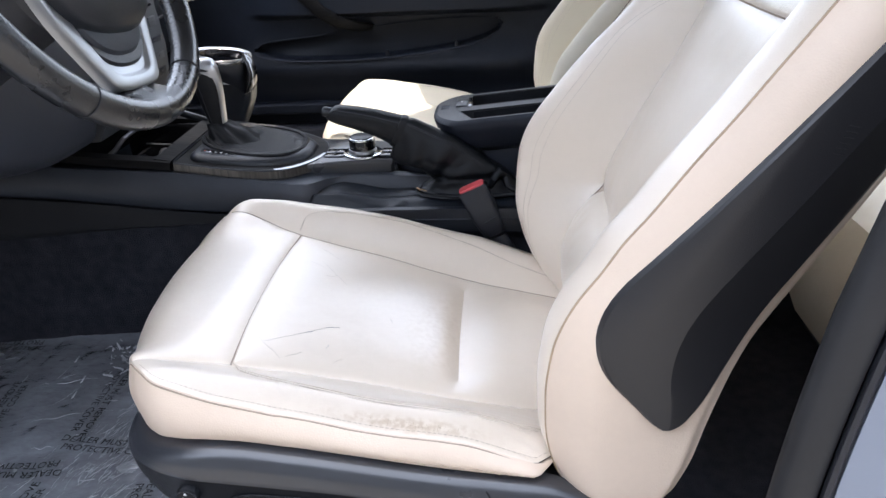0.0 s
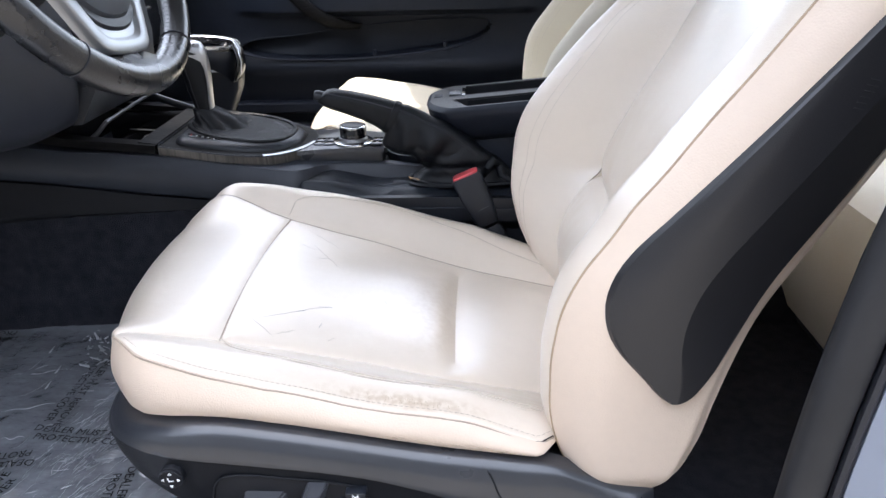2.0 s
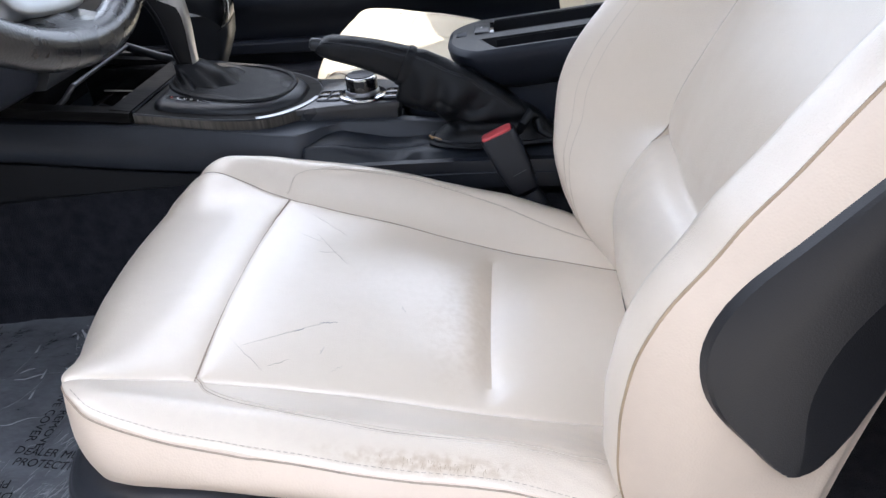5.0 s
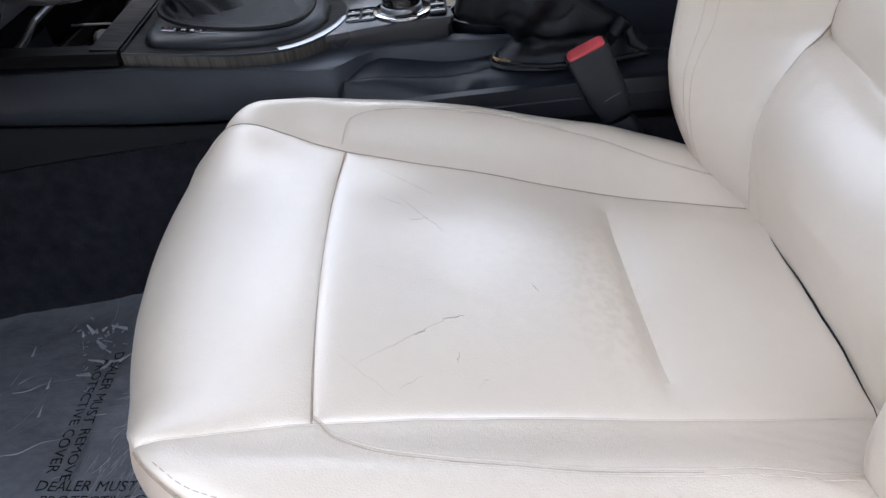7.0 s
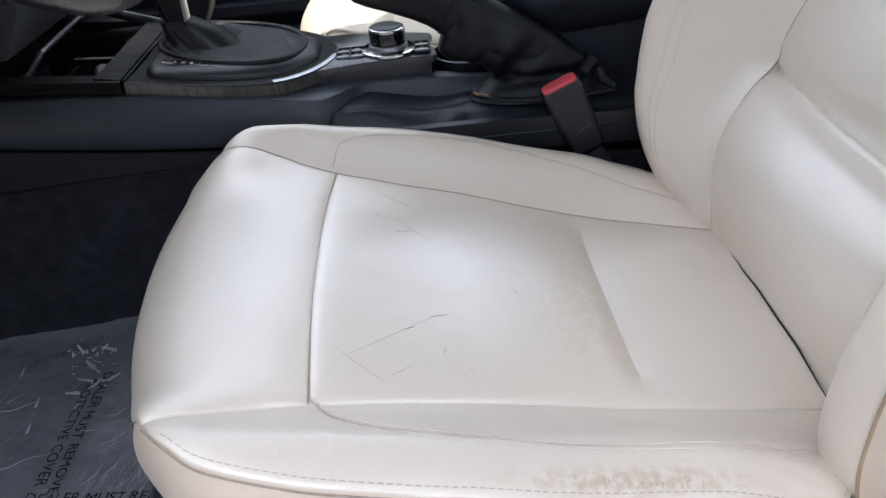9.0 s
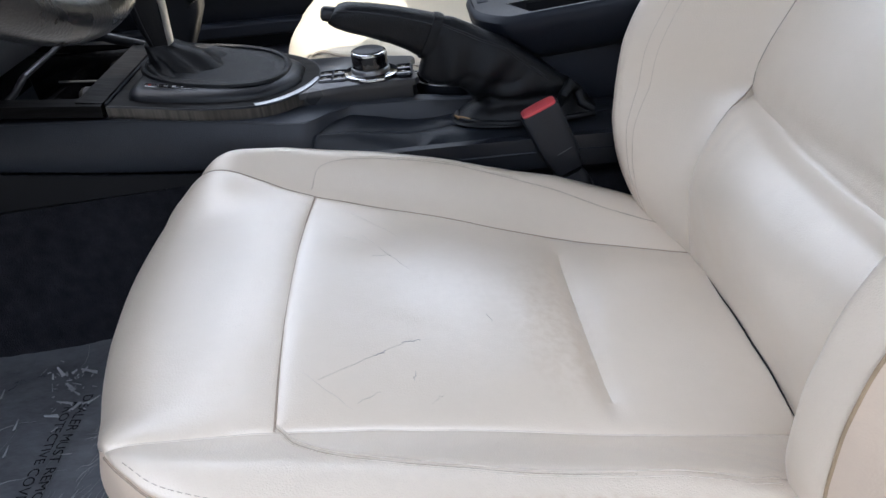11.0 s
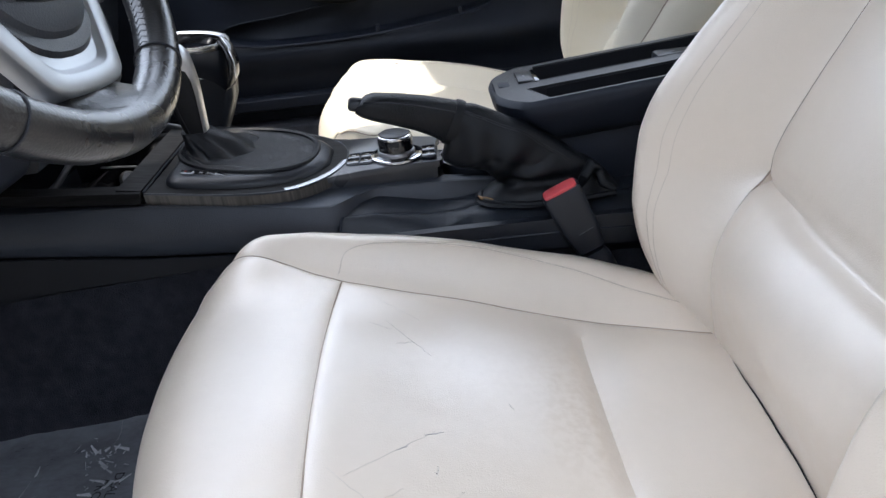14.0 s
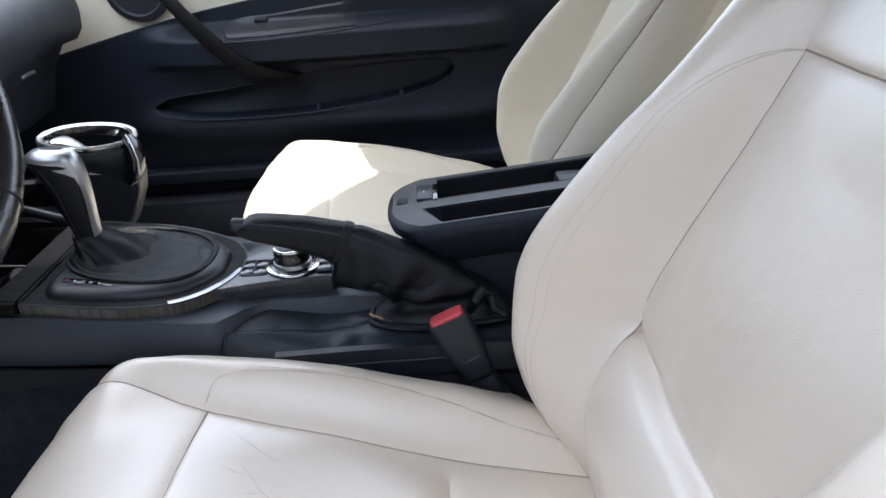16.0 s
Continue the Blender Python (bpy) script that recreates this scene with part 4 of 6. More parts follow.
tagged(part("film_wrinkle", bm, glint_film, film_ob, "raised wrinkles in the film, coloured pale for their glints"), kind="stuff")
# crumpled shreds of film near the seat, reflections put into a pale colour
rnd = random.Random(11)
shreds = thing("torn_film", (-0.30, 0.15, 0.02), "torn crumpled shreds of clear plastic film on the mat", "plastic scrap")
for i in range(48):
    x, y = -0.296 + rnd.gauss(0, 0.014), 0.132 + rnd.gauss(0, 0.024)
    if i < 24:
        x, y = -0.307 + rnd.gauss(0, 0.009), 0.148 + rnd.gauss(0, 0.009)
    s = 0.003 + 0.013 * rnd.random() ** 2.5
    t = rnd.uniform(0, 6.28)
    d = Vector((math.cos(t), math.sin(t), rnd.uniform(0.1, 0.8))) * s
    n = Vector((-math.sin(t), math.cos(t), rnd.uniform(-0.5, 0.5))) * s * rnd.uniform(0.05, 0.45)
    z0 = film_z(x, y) + (rnd.uniform(0.004, 0.03) if i < 24 else rnd.uniform(0.001, 0.008))
    p = Vector((x, y, z0))
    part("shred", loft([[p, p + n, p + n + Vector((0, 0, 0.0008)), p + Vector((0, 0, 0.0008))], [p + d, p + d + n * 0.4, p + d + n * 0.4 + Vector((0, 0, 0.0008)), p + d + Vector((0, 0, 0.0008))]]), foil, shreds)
for x, y in ((-0.388, 0.147), (-0.352, 0.098), (-0.345, 0.06)):
    p = Vector((x, y, film_z(x, y) + 0.002))
    part("shred", loft([[p, p + Vector((0.004, 0, 0.002)), p + Vector((0.004, 0, 0.003)), p + Vector((0, 0, 0.001))], [p + Vector((0.002, 0.012, 0.003)), p + Vector((0.003, 0.012, 0.004)), p + Vector((0.003, 0.012, 0.005)), p + Vector((0.002, 0.012, 0.004))]]), foil, shreds)
solid("floor_mat", sheet(40, 40, lambda u, v: Vector((-0.50 + 0.45 * u, 0.50 + 0.5 * v, 0.004 + 0.002 * noise.noise((u * 30, v * 30, 5))))), film, "passenger floor mat under clear protective film", "floor mat")

# ---- centre tunnel and console ----
con = thing("centre_console", (0.0, CENTRE, 0.0), "black car centre console with dark wood trim", "centre console")
top_z = curve1([(-0.6, 0.338), (-0.35, 0.296), (-0.2135, 0.283), (-0.1, 0.267), (-0.04, 0.258), (0.0, 0.254), (0.12, 0.246), (0.2, 0.238), (0.35, 0.215), (0.6, 0.2), (1.0, 0.18)])
side_low = curve1([(-0.6, 0.268), (-0.37, 0.243), (-0.23, 0.222), (-0.16, 0.2135), (-0.1, 0.208), (0.05, 0.19), (0.3, 0.16), (1.0, 0.13)])
side_y = curve1([(-0.7, 0.205), (-0.45, 0.232), (-0.25, 0.248), (-0.10, 0.258), (-0.025, 0.260), (-0.006, 0.268), (0.004, 0.285), (0.02, 0.305), (0.05, 0.312), (0.1, 0.317), (0.2, 0.322), (0.5, 0.31), (1.0, 0.30)])
low_y = curve1([(-0.7, 0.205), (-0.45, 0.232), (-0.25, 0.248), (-0.10, 0.256), (0.0, 0.258), (0.2, 0.262), (1.0, 0.262)])
for s in (-1, 1):
    def flank_y(x, v):
        return CENTRE + s * (CENTRE - side_y(x))

    def upper(u, v):
        x = -0.66 + 1.46 * u
        a, b = side_low(x), top_z(x) - 0.006
        y = flank_y(x, v) + s * (0.010 * math.sin(math.pi * (0.15 + 0.85 * v)) - 0.002)
        return Vector((x, y, a + (b - a) * v))
    cs = part("side_panel", sheet(90, 14, upper), soft_black, con, "soft black side panel")

    def lower(u, v):
        x = -0.80 + 1.75 * u
        b = side_low(x) - 0.003
        y = CENTRE + s * (CENTRE - low_y(x)) + s * (0.004 - 0.002 * v) + s * 0.012 * (1 - v) * (1 - v) + s * 0.0015 * noise.noise((x * 30, v * 6, 1))
        return Vector((x, y, b * v))
    part("tunnel_carpet", sheet(60, 12, lower), carpet, con, "black tunnel carpet")
    trim_z = curve1([(-0.56, 0.180), (-0.46, 0.182), (-0.35, 0.188), (-0.21, 0.193), (-0.12, 0.196), (-0.06, 0.196)])

    def trim(u, v):
        x = -0.56 + 0.48 * u
        a, b = side_low(x) - 0.003, min(trim_z(x), side_low(x) - 0.008)
        return Vector((x, CENTRE + s * (CENTRE - low_y(x)) + s * (0.0065 - 0.004 * smooth(0.93, 1, v)), a + (b - a) * v))
    part("lower_trim", sheet(60, 10, trim), valance_black, cs, "black lower trim")
    part("seam_line", tube([(x, flank_y(x, 0) - s * 0.001, side_low(x) - 0.0015) for x in np.linspace(-0.6, -0.02, 50)], 0.0012, 5), dark_plastic, cs)
CUP = (0.150, 0.381)
TRAY = (-0.385, -0.245, 0.278, 0.462)
deck_us = sorted(set(list(np.linspace(0, 1, 60)) + [(q + e + 0.66) / 1.46 for q in TRAY[:2] for e in (-0.0008, 0.0008)]))
deck_vs = sorted(set(list(np.linspace(0, 1, 40))))


def deck(u, v):
    x = -0.66 + 1.46 * u
    y = CENTRE + (2 * v - 1) * (CENTRE - side_y(x))
    hole = (TRAY[0] < x < TRAY[1] and TRAY[2] - 0.004 < y < TRAY[3] + 0.004) or (x - CUP[0]) ** 2 + (y - CUP[1]) ** 2 < 0.046 ** 2
    return Vector((x, y, top_z(x) - 0.0065 - (0.075 if hole else 0)))


part("deck", sheet(0, 0, deck, deck_us, deck_vs), soft_black, con)
# front tray with its frame


console_z = curve1([(-0.6, 0.345), (-0.35, 0.303), (-0.2135, 0.290), (-0.1, 0.274), (-0.05, 0.2675), (0.0, 0.2665), (0.2, 0.262)])


x0, x1, y0, y1 = TRAY
part("tray_bottom", block((x0, y0, 0.225), (x1, y1, 0.235), 0.002), dark_plastic, con)
for lo, hi in (((x0 - 0.004, y0 - 0.004, 0.235), (x1 + 0.004, y0, 0.292)), ((x0 - 0.004, y1, 0.235), (x1 + 0.004, y1 + 0.004, 0.292)), ((x1, y0, 0.235), (x1 + 0.004, y1, 0.290)), ((x0 - 0.004, y0, 0.235), (x0, y1, 0.298))):
    part("tray_wall", block(lo, hi, 0.001), gloss_black, con)
part("tray_divider", block((-0.322, y0, 0.235), (-0.310, y1, 0.272), 0.003), gloss_black, con)
part("tray_rail", tube([(-0.334, 0.288, 0.288), (-0.320, 0.300, 0.299), (-0.306, 0.306, 0.3145), (-0.305, 0.36, 0.317), (-0.305, 0.462, 0.3205)], [0.0030, 0.0036, 0.0034, 0.0030, 0.0030], 10), wheel_metal, con, "dark metal frame strip")
part("tray_frame", loft([ellipse(p, 0.0045, 0.006, (0, 1, 0), (0.35, 0, 0.94), 12, 3) for p in ((-0.308, 0.466, 0.3195), (-0.268, 0.466, 0.3045), (-0.229, 0.466, 0.2915))]), black_plastic, con)
part("tray_lip", tube([(-0.2475, 0.287, 0.2835), (-0.2475, 0.358, 0.2835), (-0.262, 0.366, 0.2840), (-0.303, 0.366, 0.2870)], 0.0012, 6), satin_grey, con, "pale lip of the insert")
part("tray_plug", tube([(-0.29, 0.40, 0.245), (-0.284, 0.385, 0.262), (-0.276, 0.372, 0.268)], [0.012, 0.011, 0.008], 12), wheel_metal, con)
for yy, s in ((0.262, -1), (0.478, 1)):
    part("wood_strip", loft([[(x, yy - s * 0.013, console_z(x) + 0.002), (x, yy + s * 0.006, console_z(x) + 0.001), (x, yy + s * 0.009, console_z(x) - 0.010), (x, yy - s * 0.013, console_z(x) - 0.008)] for x in np.linspace(-0.40, -0.2165, 12)]), wood_top, con, "dark wood trim")
part("wood_strip", loft([[(-0.243, y, console_z(-0.243) + 0.003), (-0.2165, y, console_z(-0.2165) + 0.002), (-0.2165, y, 0.27), (-0.243, y, 0.27)] for y in np.linspace(0.262, 0.478, 4)]), wood_top, con)

# gear selector plate: a rounded tongue with wood edge


def tongue(x):
    t = min(max((x + 0.16) / 0.157, 0), 1)
    return 0.111 * math.sqrt(max(1 - t ** 2.6, 0))


def tongue_line(inset, n=60):
    """Outline of the tongue, from the door side round its tip to the far side."""
    side = []
    for k in range(n):
        t = k / (n - 1)
        x = -0.2135 + (0.2105 - inset) * (1 - (1 - t) ** 2.2)
        y = max(tongue(min(x + inset * 0.6, -0.0031)) - inset, 0)
        if k == n - 1:
            y = 0
        side.append((x, y))
    return [(x, CENTRE - y) for x, y in side] + [(x, CENTRE + y) for x, y in side[-2::-1]]


out_l, in_l = tongue_line(0.0), tongue_line(0.017)
near_l, far_l = out_l[:60], out_l[59:]
for line, m, label in ((near_l, wood, "dark streaked wood edge"), (far_l, black_plastic, "")):
    part("wood_edge" if label else "far_edge", loft([[(x, y, console_z(x) - 0.0145) for x, y in line], [(x, y, console_z(x) - 0.002) for x, y in line]], False, False), m, con, label)
part("metal_edge", loft([[(x, y, console_z(x) - 0.002) for x, y in out_l], [(x, y, console_z(x) - 0.0004) for x, y in tongue_line(0.0015)], [(x, y, console_z(x) - 0.0006) for x, y in tongue_line(0.003)]], False, False), black_plastic, con, "thin dark edge")
part("wood_top", loft([[(x, y, console_z(x) - 0.0006) for x, y in tongue_line(0.003)], [(x, CENTRE + (y - CENTRE) * 0.5, console_z(x) - 0.001) for x, y in in_l], [(x, CENTRE, console_z(x) - 0.001) for x, y in in_l]], False, False), wood_top, con, "dark wood surround")
part("joint_groove", tube([(-0.2137, y, console_z(-0.2137) + 0.0008) for y in np.linspace(0.262, 0.478, 8)], 0.0011, 6), door_plastic, con)


def plate_line(inset, n=60):
    """Closed outline of the raised plate, with rounded front corners."""
    side, x0, rc = [], -0.1985 + inset * 0.7, 0.016
    for k in range(n):
        t = k / (n - 1)
        x = x0 + (-0.024 - inset - x0) * (0.5 - 0.5 * math.cos(math.pi * t)) ** 0.9
        y = max(tongue(min(x + 0.014 + inset * 0.6, -0.0031)) - 0.016 - inset, 0)
        if x - x0 < rc:
            y -= rc - math.sqrt(max(rc * rc - (rc - x + x0) ** 2, 0))
        side.append((x, max(y, 0) if k < n - 1 else 0))
    return [(x, CENTRE - y) for x, y in side] + [(x, CENTRE + y) for x, y in side[-2::-1]]


# silver band stands in for the sky mirrored along the curved trim edge
strip = [k for k, (x, y) in enumerate(out_l) if x > -0.068 and y < CENTRE - 0.012]
wide = tongue_line(0.0075)
part("bright_strip", loft([[(out_l[k][0], out_l[k][1], console_z(out_l[k][0]) + 0.0003), (out_l[k][0] * 0.5 + wide[k][0] * 0.5, out_l[k][1] * 0.5 + wide[k][1] * 0.5, console_z(out_l[k][0]) + 0.0016), (wide[k][0], wide[k][1], console_z(out_l[k][0]) + 0.0004)] for k in strip], False, False), silver, con, "silver band painted as the sky's reflection on the trim edge")
plate = part("selector_plate", loft([[(x, y, console_z(x) + h) for x, y in plate_line(q)] for q, h in ((0.0, -0.002), (0.0005, 0.002), (0.003, 0.0055), (0.008, 0.0085), (0.013, 0.0095), (0.04, 0.0097))]), black_plastic, con, "black raised selector plate")
part("mark_panel", slab([(x, y, console_z(x) + 0.0088) for x, y in ((-0.183, 0.3030), (-0.182, 0.2930), (-0.140, 0.2905), (-0.126, 0.2915), (-0.148, 0.3020))], (0, 0, 0.0012), 0.0004), gloss_black, plate, "small gloss panel with gear marks")
for k, (s, mt) in enumerate((("P", red_print), ("R", white_print), ("N", white_print), ("D", white_print), ("+", white_print))):
    x = -0.177 + 0.0085 * k
    letters("gear_mark", s, 0.0052, pose(x, 0.2975 - 0.0007 * k, console_z(x) + 0.0101, 0, 7, -3), plate, mt)

# gear lever and boot
gear = thing("gear_lever", (-0.15, CENTRE, 0.28), "black and silver automatic gear lever with leather gaiter", "gear lever")
LEVER = Vector((-0.179, 0.372, 0.318))


def boot_ring(t):
    """t 0: the foot on the plate, 1: the collar of the lever."""
    rho = 1 - t
    c = Vector((-0.120, CENTRE + 0.002, 0)).lerp(Vector((LEVER.x, LEVER.y, 0)), t ** 1.2)
    a, b = 0.060 * rho + 0.0175, 0.052 * rho + 0.0165
    ring = []
    for p in ellipse((c.x, c.y, 0), a, b, (1, 0, 0), (0, 1, 0), 96, 2.3):
        z = (console_z(p.x) + 0.010) * rho + (LEVER.z + 0.001) * t
        z += -0.019 * math.sin(math.pi * t) * smooth(-0.21, -0.10, p.x) + 0.003 * math.sin(math.pi * min(t * 3.2, 1))
        fold = 0.011 * noise.noise((p.x * 24, p.y * 30, 3 + t * 1.6)) + 0.0012 * math.sin(9 * t + 40 * (p.x - 0.6 * p.y))
        turn = math.atan2(p.y - c.y, p.x - c.x) + 0.5 * t
        for a0, deep, wide in ((-2.2, 0.0070, 0.30), (-1.25, 0.0085, 0.34), (-0.35, 0.0060, 0.30), (2.2, 0.006, 0.3)):
            fold -= deep * math.exp(-((turn - a0) / wide) ** 2) * smooth(0.10, 0.6, t)
        ring.append((p.x, p.y, z + fold * math.sin(math.pi * t) ** 0.7))
    return ring


part("gaiter", loft([boot_ring(t) for t in np.linspace(0, 1, 40)]), black_leather, gear, "creased black leather gaiter")
part("gaiter_rim", tube(ellipse((-0.120, CENTRE + 0.002, console_z(-0.12) + 0.0095), 0.079, 0.0705, (1, 0, -0.135), (0, 1, 0), 60, 2.3), 0.0042, 8, None, True), black_leather, gear)
HEAD = [(0.314, -0.1765, 0.0125, 0.0120), (0.330, -0.1785, 0.0152, 0.0132), (0.344, -0.1800, 0.0175, 0.0142), (0.365, -0.1810, 0.0198, 0.0155), (0.382, -0.1835, 0.0225, 0.0168), (0.394, -0.1870, 0.0252, 0.0178),
        (0.403, -0.1900, 0.0275, 0.0180), (0.410, -0.1915, 0.0278, 0.0170), (0.4155, -0.1915, 0.0255, 0.0150), (0.4200, -0.1900, 0.0205, 0.0110), (0.4225, -0.1890, 0.0110, 0.0055)]


def lever_ring(z, x, a, b, grow=0.0):
    return ellipse((x, LEVER.y - 0.003, z), a + grow, b + grow, (1, 0, -0.10), (0, 1, 0), 48, 2.6)


part("lever", loft([lever_ring(*q) for q in HEAD]), black_leather, gear, "black leather lever handle")


def lever_arc(q, half, grow=0.0011, n=25):
    full = lever_ring(*q, grow)
    row = []
    for k in range(n):
        f = (half * (2 * k / (n - 1) - 1) / 7.5) % 48
        row.append(full[int(f) % 48].lerp(full[(int(f) + 1) % 48], f - int(f)))
    return row


part("silver_spine", loft([lever_arc(q, h) for q, h in zip(HEAD, (46, 43, 40, 38, 38, 44, 84, 176, 179, 179, 179))], False, False), silver, gear, "satin silver cap and spine of the lever", 60)
for s in (1, -1):
    part("lever_seam", tube([lever_arc(q, 105 + 0.5 * k, 0.0003)[0 if s > 0 else -1] for k, q in enumerate(HEAD[:7])], 0.0006, 5), dark_plastic, gear)
part("collar", loft([lever_ring(0.313, -0.1748, 0.0135, 0.0140), lever_ring(0.318, -0.1752, 0.0128, 0.0135)]), gloss_black, gear)

# controller plate, turning knob and buttons
plate_z = curve1([(-0.08, 0.2625), (-0.04, 0.2645), (0.0, 0.266), (0.06, 0.2655), (0.11, 0.263), (0.2, 0.260)])
pl = []
for k in range(26):
    t = k / 25
    pl.append((-0.053 + 0.159 * t, 0.3035 + 0.024 * t))
outline = pl + [(0.1105, 0.336), (0.1085, 0.350), (0.104, 0.366), (0.103, 0.381), (0.104, 0.396), (0.108, 0.405)] + [(x, 2 * CENTRE - y) for x, y in reversed(pl)]
idrive = thing("rotary_controller", (0.056, 0.352, 0.27), "chrome-ringed rotary controller with black keys on the console", "controller knob")
part("controller_plate", loft([[(x + (0.045 - x) * e, CENTRE + (y - CENTRE) * (1 - e * 1.6), plate_z(x) - h) for x, y in outline] for e, h in ((0.05, 0.028), (0.05, 0.0085), (0.0, 0.0075), (0.0, 0.0022), (0.006, 0.0006), (0.016, 0.0))]), skirt_plastic, con, "satin black controller plate with an overhanging lip")
KN = Vector((0.056, 0.354, 0.2665))
part("base_ring", disc(KN - Vector((0, 0, 0.001)), 0.0315, 0.0032, (0.02, 0, 1), 48, 0.001), chrome, idrive, "chrome base ring")
part("base_dish", disc(KN + Vector((0, 0, 0.001)), 0.0272, 0.002, (0.02, 0, 1), 40, 0.0006), gloss_black, idrive)
part("knob_foot", disc(KN + Vector((0, 0, 0.0025)), 0.0225, 0.006, (0.02, 0, 1), 48, 0.003), silver, idrive, "satin silver foot of the knob")
part("knob_grip", disc(KN + Vector((0, 0, 0.0085)), 0.0208, 0.0145, (0.02, 0, 1), 48, 0.001), gloss_black, idrive, "black ribbed grip")
part("knob_ring", disc(KN + Vector((0, 0, 0.023)), 0.0202, 0.003, (0.02, 0, 1), 48, 0.001), chrome, idrive, "thin chrome ring")
part("knob_top", disc(KN + Vector((0, 0, 0.026)), 0.0178, 0.0015, (0.02, 0, 1), 48, 0.001), black_plastic, idrive, "matt black knob top")
for px, keys in ((-0.044, ((-0.0085, 0.0085), (0.0075, 0.0095), (-0.0085, -0.0085), (0.0075, -0.0095))), (0.038, ((0.0, 0.009), (0.0, -0.009)))):
    c = KN + Vector((px, 0, 0.0))
    half = 0.0175 if px < 0 else 0.010
    pad = part("key_panel", slab([(p.x, p.y, p.z) for p in ellipse(c - Vector((0, 0, 0.002)), half, 0.0205, (1, 0, 0), (0, 1, 0), 32, 5)], (0, 0, 0.0026), 0.0006), door_plastic, idrive, "black key panel")
    for dx, dy in keys:
        k = c + Vector((dx, dy, 0))
        w = 0.0068 if px < 0 else 0.0078
        part("key", block((k.x - w, k.y - 0.0078, k.z), (k.x + w, k.y + 0.0078, k.z + 0.0013), 0.0009), gloss_black, pad)
        part("key_mark", block((k.x - 0.0022, k.y - 0.0005, k.z + 0.0013), (k.x + 0.0022, k.y + 0.0005, k.z + 0.0015), 0), white_print, pad)

# padded shelf beside the seat, a sunk rail below it and the cup recess
seam_sy = curve1([(-0.006, 0.2645), (0.05, 0.274), (0.107, 0.284), (0.153, 0.291), (0.3, 0.291), (0.5, 0.285)])
seam_sz = curve1([(-0.006, 0.236), (0.03, 0.2335), (0.07, 0.226), (0.107, 0.2205), (0.15, 0.221), (0.3, 0.222), (0.5, 0.21)])
rail_z = curve1([(-0.02, 0.206), (0.05, 0.206), (0.107, 0.207), (0.206, 0.207), (0.31, 0.205), (0.5, 0.195)])
shelf_x = curve1([(0, -0.0135), (0.25, -0.0095), (0.5, -0.006), (0.75, 0.0), (1, 0.013)])


def shelf(u, v):
    x = shelf_x(v) + (0.46 - shelf_x(v)) * u
    ys, zs, zr = seam_sy(x), seam_sz(x), rail_z(x)
    if v < 0.5:
        f = v / 0.5
        y, z = 0.2475 + (ys - 0.2475) * f ** 1.25, zr + (zs - zr) * math.sin(math.pi / 2 * f)
    else:
        f = (v - 0.5) / 0.5
        y, z = ys + (0.327 - ys) * f, zs + 0.0015 * f + 0.004 * f * f * (1 - smooth(0.02, 0.12, x))
    z += 0.0010 * noise.noise((x * 40, v * 3, 6)) + 0.0024 * smooth(0.07, 0.14, x) * (1 - smooth(0.26, 0.32, x)) * noise.noise((x * 55, v * 5, 2))
    return Vector((x, y, z + puff(min(abs(v - 0.5) * 0.06, x - shelf_x(v)), 0.0018)))


part("padded_shelf", sheet(0, 0, shelf, ease(110, 1.4), np.linspace(0, 1, 45)), shelf_leather, con, "padded black leather shelf")
part("shelf_front", sheet(6, 24, lambda u, v: shelf(0, v) + Vector((0.004 * u, 0.004 * u, -0.014 * u))), shelf_leather, con)
part("shelf_edge", tube([shelf(0, v) + Vector((-0.0008, 0, 0.0002)) for v in np.linspace(0, 1, 30)], 0.0013, 6), door_plastic, con)
part("shelf_seam", tube([shelf(u, 0.5) + Vector((0, -0.0002, 0.0004)) for u in np.linspace(0, 0.28, 40)], 0.0008, 5), door_plastic, con)
part("lower_rail", loft([[(x, 0.2415, rail_z(x) + 0.0075), (x, 0.2500, rail_z(x) + 0.0085), (x, 0.2540, rail_z(x) + 0.004), (x, 0.2540, rail_z(x) - 0.03), (x, 0.2440, rail_z(x) - 0.03), (x, 0.2415, rail_z(x) - 0.009)] for x in np.linspace(0.045, 0.5, 16)]), black_plastic, con, "black plastic rail")
part("rail_groove", tube([(x, 0.2412, rail_z(x) - 0.009) for x in np.linspace(0.045, 0.5, 16)], 0.0012, 5), door_plastic, con)
cup = part("cup_recess", loft([ellipse((*CUP, z), r, r, (1, 0, 0), (0, 1, 0), 48) for r, z in ((0.0445, 0.2468), (0.0425, 0.2472), (0.0405, 0.212), (0.001, 0.212))], True, False), gloss_black, con)
part("recess_collar", loft([ellipse((*CUP, z), r, r, (1, 0, 0), (0, 1, 0), 48) for r, z in ((0.0447, 0.2466), (0.0452, 0.2445), (0.0405, 0.222))], True, False), door_plastic, con)
part("recess_ring", tube(ellipse((*CUP, 0.2472), 0.0437, 0.0437, (1, 0, 0), (0, 1, 0), 48), 0.0007, 6, None, True), silver, cup)

# ---- handbrake ----
hb = thing("handbrake", (0.22, 0.29, 0.24), "black leather handbrake lever with creased gaiter", "handbrake")
